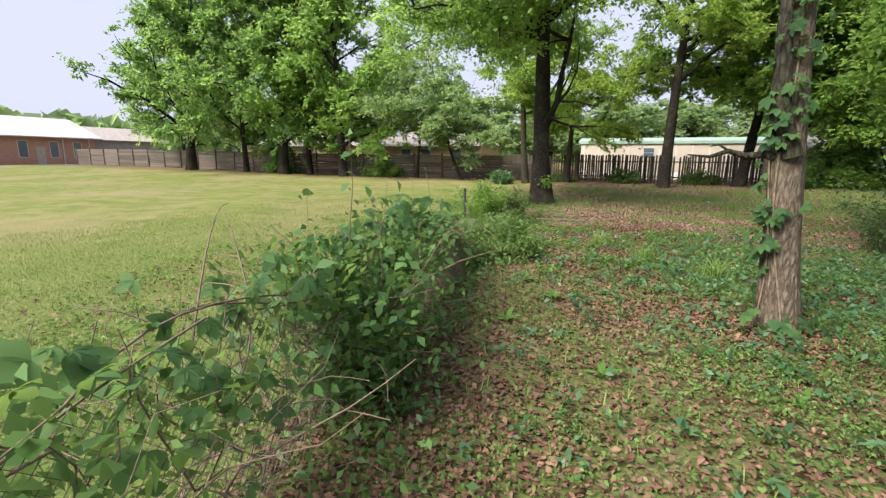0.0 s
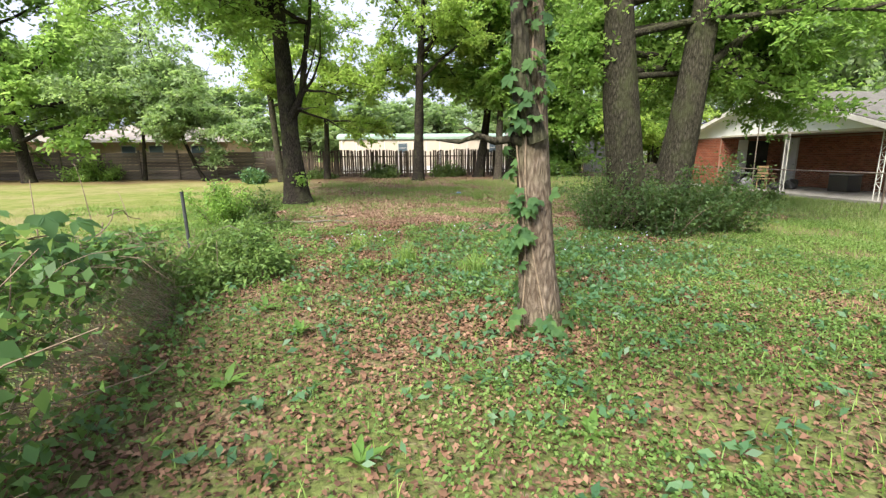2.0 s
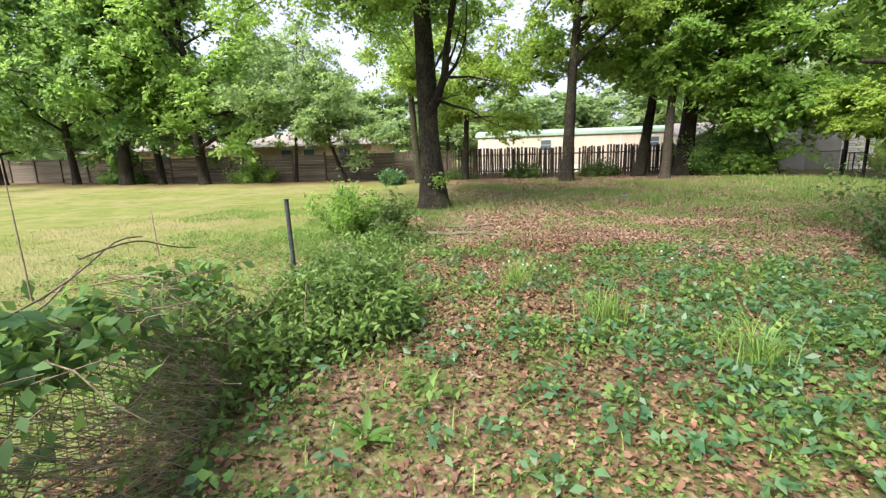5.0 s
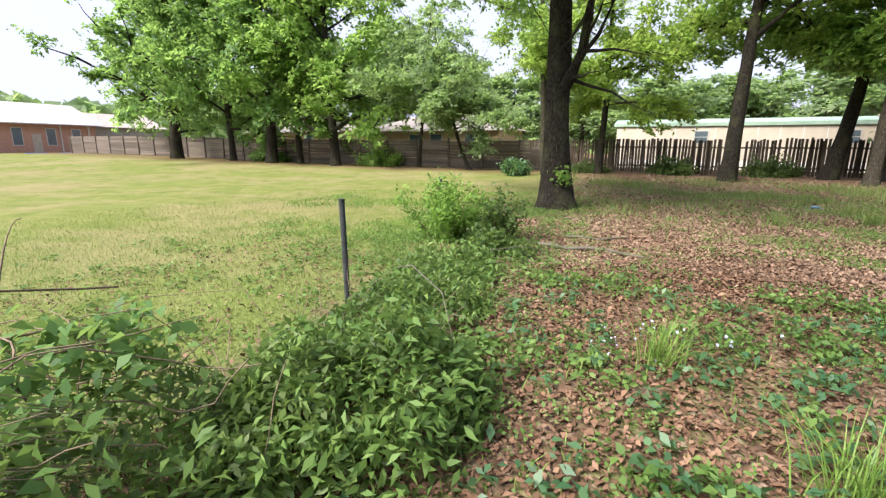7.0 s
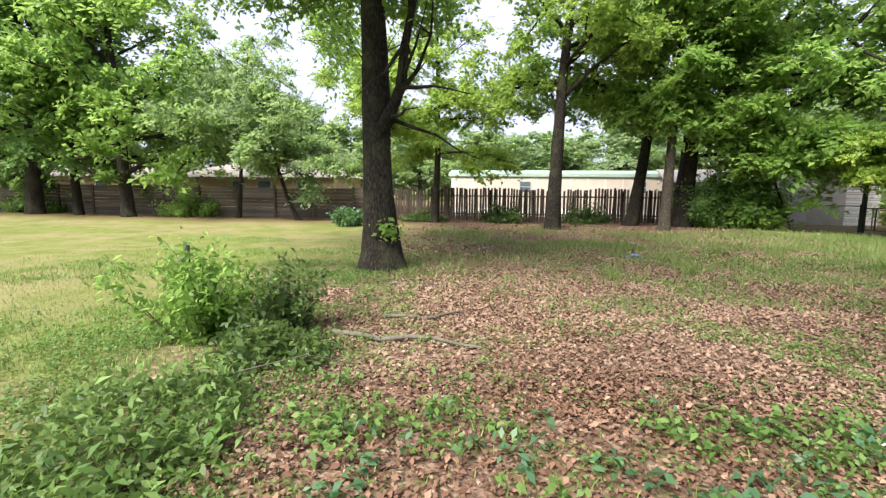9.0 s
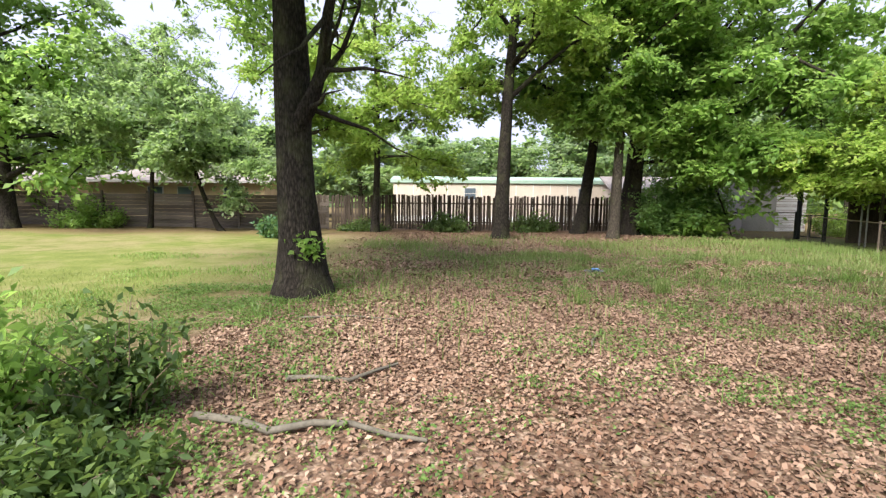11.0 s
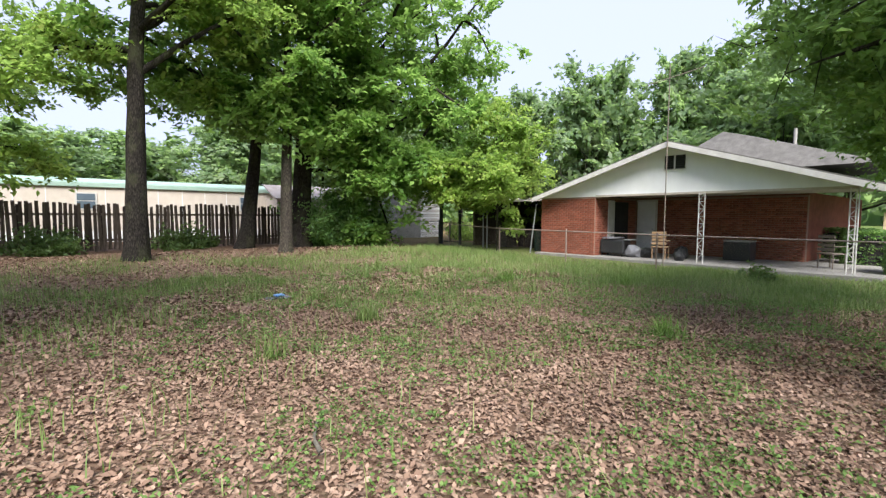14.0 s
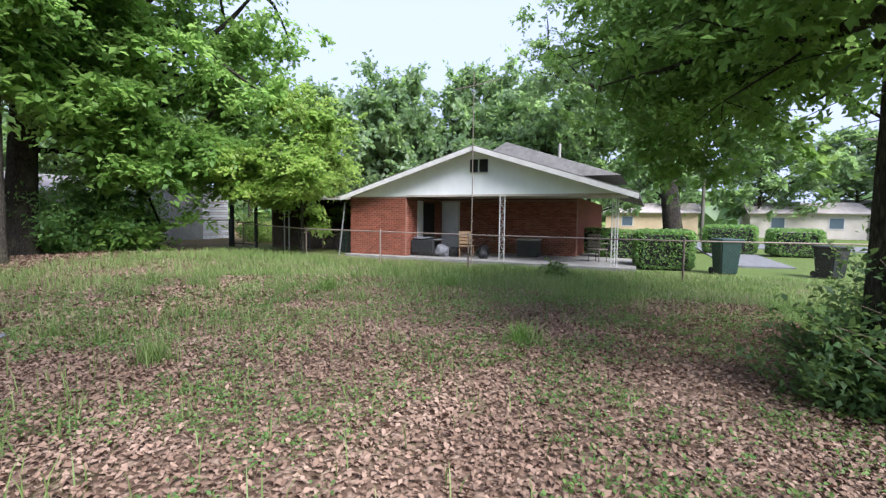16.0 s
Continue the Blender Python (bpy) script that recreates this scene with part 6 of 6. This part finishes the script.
def blades(rng, x, y, h, w, lean=0.35):
    n = len(x)
    hh = h * rng.uniform(0.45, 1.25, n)
    a = rng.uniform(0, 2 * math.pi, n)
    l = np.abs(rng.normal(size=n)) * lean * hh
    z = ground_z(x, y)
    bx, by = np.cos(a + 1.57) * w / 2, np.sin(a + 1.57) * w / 2
    mx, my = x + np.cos(a) * l * 0.35, y + np.sin(a) * l * 0.35
    tx, ty = x + np.cos(a) * l, y + np.sin(a) * l
    v = np.stack([np.stack([x - bx, y - by, z], 1), np.stack([x + bx, y + by, z], 1), np.stack([mx + bx * 0.8, my + by * 0.8, z + hh * 0.6], 1),
                  np.stack([mx - bx * 0.8, my - by * 0.8, z + hh * 0.6], 1), np.stack([tx, ty, z + hh], 1)], 1)
    o = np.arange(n)[:, None] * 5
    tri = np.concatenate([o + np.array([[0, 1, 2]]), o + np.array([[0, 2, 3]]), o + np.array([[3, 2, 4]])], 0)
    return v.reshape(-1, 3), tri


def build_grass():
    rng = np.random.default_rng(57)
    x, y = scatter(rng, 90000, -10, 0.6, 1.5, 22)
    keep = (~yard_mask(x, y + 0.3)) & (rng.uniform(size=len(x)) < np.clip(1.2 - np.hypot(x - 0.5, y - 6) / 18, 0.1, 1))
    v, f = blades(rng, x[keep], y[keep], 0.05, 0.007, 0.8)
    tagged(array_mesh("lawn_grass", v, f, MAT_LAWN), "short yellow-green mown lawn grass", "grass", kind="stuff")
    # thin tall grass in the open yard
    x, y = scatter(rng, 90000, -1.5, 15.5, 15, 31)
    d = 0.05 + 0.16 * smooth01(15.5, 19, y) * smooth01(0.35, 0.7, patch(x, y, 1.7, 0.3)) + 0.9 * smooth01(17, 24, y) * smooth01(0.42, 0.66, patch(x, y, 0.8, 5.0)) + 0.8 * smooth01(8.5, 13, x)
    d *= smooth01(33, 28, y)
    keep = rng.uniform(size=len(x)) < d * (0.35 + 0.65 * patch(x, y, 3.1, 1.2))
    v, f = blades(rng, x[keep], y[keep], 0.22, 0.009, 0.5)
    tagged(array_mesh("tall_grass", v, f, MAT_GRASS), "thin tall straw-tipped grass in the open yard", "grass", kind="stuff")
    # greener rough grass round the foot of the oak and along the old fence line
    x, y = scatter(rng, 70000, -8, 1.2, 12.5, 25)
    d = smooth01(0.40, 0.68, patch(x, y, 0.75, 3.3)) * (0.25 + 0.75 * smooth01(0.3, 0.7, patch(x, y, 2.6, 0.9))) * smooth01(1.2, -1.2, x)
    keep = rng.uniform(size=len(x)) < d
    v, f = blades(rng, x[keep], y[keep], 0.075, 0.010, 0.8)
    tagged(array_mesh("rough_grass", v, f, MAT_TURF), "patchy rough green grass round the oak", "grass", kind="stuff")
    # thin lawn running from the yard to the wire fence of the house
    x, y = scatter(rng, 52000, 9.5, 17.0, 6, 20)
    keep = rng.uniform(size=len(x)) < (0.3 + 0.7 * smooth01(0.3, 0.65, patch(x, y, 1.3, 4.0))) * smooth01(9.5, 12.5, x)
    v, f = blades(rng, x[keep], y[keep], 0.10, 0.011, 0.7)
    tagged(array_mesh("fence_grass", v, f, MAT_GRASS), "thin straw-tipped grass beside the wire fence", "grass", kind="stuff")
    # fresh green turf on the near right
    x, y = scatter(rng, 60000, -0.5, 13, 2.0, 13)
    d = 0.25 * patch(x, y, 1.2, 0.5) + 0.6 * smooth01(3.5, 6.5, x)
    keep = yard_mask(x, y) & (rng.uniform(size=len(x)) < d)
    v, f = blades(rng, x[keep], y[keep], 0.085, 0.008, 0.7)
    tagged(array_mesh("turf", v, f, MAT_TURF), "soft fresh green grass under the trees", "grass", kind="stuff")
    # single tufts
    clumps = [(rng.uniform(3.5, 13.5), rng.uniform(18.5, 25.5), rng.uniform(0.24, 0.40), 90, "tall grass clump in the open yard") for _ in range(26)]
    for tx, ty, hh, n, lab in (*clumps, (7.05, 17.85, 0.16, 60, "small straw-coloured grass tuft"), (7.7, 16.4, 0.30, 260, "bushy green grass tuft in the leaves"), (1.55, 11.0, 0.36, 130, "tall grass tuft with pale flowers beside the path"),
                               (2.4, 9.9, 0.4, 150, "upright grass tuft by the creeper patch"), (3.3, 9.2, 0.38, 150, "upright grass tuft by the creeper patch"), (9.8, 21.0, 0.4, 150, "tall grass clump in the open yard"),
                               (11.6, 19.0, 0.4, 150, "tall grass clump in the open yard"), (5.3, 19.6, 0.35, 90, "tall grass clump in the open yard")):
        a, q = rng.uniform(0, 6.3, n), np.abs(rng.normal(size=n)) * (0.11 if hh < 0.35 else 0.09)
        v, f = blades(rng, tx + np.cos(a) * q * 1.4, ty + np.sin(a) * q * 1.4, hh * 0.85, 0.008, 0.9)
        tagged(array_mesh("grass_tuft", v, f, MAT_TURF if hh >= 0.2 and n > 90 else MAT_GRASS), lab, "grass tuft", "grass tufts", "stuff")


MAT_TURF = leafy("turf_blade", [(0.06, 0.12, 0.02), (0.11, 0.2, 0.035), (0.18, 0.28, 0.06), (0.28, 0.35, 0.11)], 0.5, 0.25)
build_grass()


# broad-leaved dock plants
def dock(x, y, n, size, seed):
    rng = np.random.default_rng(seed)
    d = base("dock_plant", x, y, gz(x, y))
    tagged(d, "broad-leaved green dock weed in the leaf litter", "weed", "dock weeds")
    me = leaf_blade("leaf", size, size * 0.3, MAT_WEED_SINGLE, 0.35)
    for k in range(n):
        o = new("leaf", me)
        o.parent = d
        o.matrix_basis = pose(0, 0, 0.01, rng.uniform(20, 60), rng.uniform(-15, 15), k * 360 / n + rng.uniform(-15, 15)) @ Matrix.Diagonal((*([rng.uniform(0.7, 1.15)] * 3), 1))


MAT_WEED_SINGLE = leafy("dock_leaf", [(0.05, 0.115, 0.025), (0.09, 0.18, 0.036), (0.15, 0.25, 0.055)], 0.45, 0.3, False)
for i, (dx, dy, dn, ds) in enumerate(((1.34, 7.2, 11, 0.19), (2.0, 5.3, 9, 0.17), (0.85, 7.9, 6, 0.2), (-0.3, 12.2, 10, 0.26), (0.35, 12.6, 7, 0.22), (1.0, 6.3, 7, 0.2), (3.3, 5.4, 8, 0.18))):
    dock(dx, dy, dn, ds, 300 + i)


# fallen sticks, bark and the crushed packet
def stick(pts, r, label, forked=()):
    p0 = Vector(pts[0])
    s = base("fallen_branch", p0.x, p0.y, gz(p0.x, p0.y))
    tagged(s, label, "branch", "fallen branches")
    t = Tubes()
    q = [Vector((p[0] - p0.x, p[1] - p0.y, gz(p[0], p[1]) - gz(p0.x, p0.y) + p[2])) for p in pts]
    n = len(q)
    t.add(q, [r * (1 - 0.55 * i / (n - 1)) for i in range(n)], 8, 0.25)
    for a, b, rr in forked:
        t.add([Vector((a[0] - p0.x, a[1] - p0.y, a[2])), Vector((b[0] - p0.x, b[1] - p0.y, b[2]))], [rr, rr * 0.3], 6, 0.2)
    t.make("wood", MAT_TWIG, s)


stick([(-0.44, 14.77, 0.04), (-0.08, 14.67, 0.05), (0.2, 14.52, 0.05), (0.48, 14.6, 0.06), (0.75, 14.6, 0.05), (1.04, 14.46, 0.04), (1.28, 14.42, 0.03)], 0.032, "grey mossy crooked fallen branch on the leaves", [((0.48, 14.6, 0.05), (0.3, 14.75, 0.03), 0.015)])
stick([(0.0, 15.44, 0.03), (0.23, 15.45, 0.04), (0.56, 15.4, 0.04), (0.75, 15.62, 0.05), (0.94, 15.84, 0.05)], 0.026, "grey forked fallen stick on the leaves")
stick([(-0.6, 17.6, 0.02), (0.1, 17.7, 0.03), (0.8, 17.5, 0.02)], 0.018, "thin grey fallen stick near the trunk")
stick([(3.06, 16.55, 0.02), (3.1, 16.75, 0.03), (3.24, 17.0, 0.04)], 0.02, "short pale forked stick on the leaves")
stick([(-0.9, 11.4, 0.35), (-0.5, 11.0, 0.5), (-0.1, 10.8, 0.35), (0.15, 10.5, 0.05)], 0.007, "dead arching vine stem over the mound")
stick([(-0.5, 12.9, 0.25), (-0.1, 13.3, 0.3), (0.2, 13.7, 0.1)], 0.007, "dead arching vine stem over the mound")


def packet():
    p = base("crushed_packet", 4.86, 22.18, gz(4.86, 22.18))
    tagged(p, "crushed blue and white plastic packet on the leaves", "litter")
    bm = bmesh.new()
    bmesh.ops.create_grid(bm, x_segments=10, y_segments=6, size=0.5)
    for v in bm.verts:
        v.co.x *= 0.42
        v.co.y *= 0.22
        v.co.z = 0.06 + 0.05 * noise.noise(v.co * 14)
    bmesh.ops.solidify(bm, geom=list(bm.faces), thickness=0.012)
    part("wrapper", bm, MAT_CLOTH, p)
    boxes("printed_band", [((-0.05, -0.08, 0.075), (0.13, 0.07, 0.115))], MAT_BLUE, p, 0.02)


packet()


def flowers():
    rng = np.random.default_rng(61)
    c = []
    for cx, cy, n, s in ((1.55, 11.0, 22, 0.12), (1.3, 10.7, 16, 0.1), (2.1, 11.3, 10, 0.15), (5.4, 9.6, 40, 0.5), (5.9, 10.8, 30, 0.6), (3.9, 12.4, 16, 0.5)):
        x, y = cx + rng.normal(size=n) * s, cy + rng.normal(size=n) * s
        c.append(np.stack([x, y, ground_z(x, y) + rng.uniform(0.1, 0.3, n)], 1))
    v, f = leaf_cloud(rng, np.concatenate(c), (0, 0, 0), 0.024, wide=0.9, up=0.5)
    tagged(array_mesh("wild_flowers", v, f, MAT_PETAL), "tiny pale lilac wild flowers in the grass", "flowers", kind="stuff")


flowers()

# leafy sprout on the mid trunk
def sprout():
    rng = np.random.default_rng(67)
    s = base("trunk_sprout", -0.85, 19.03, 0.85)
    tagged(s, "leafy green sprout growing from the oak trunk", "sprout")
    c = rng.normal(size=(120, 3)) * np.array([0.14, 0.05, 0.10])
    v, f = leaf_cloud(rng, c, (0.01, 0.01, 0.01), 0.11, wide=0.6, up=0.2)
    tagged(array_mesh("leaves", v, f, MAT_LEAF, s), kind="stuff")
    t = Tubes()
    t.add([(0, 0.15, -0.1), (0, 0.02, 0.0), (0.02, -0.04, 0.08)], [0.015, 0.01, 0.005], 5)
    t.make("stem", MAT_STEM, s)


sprout()
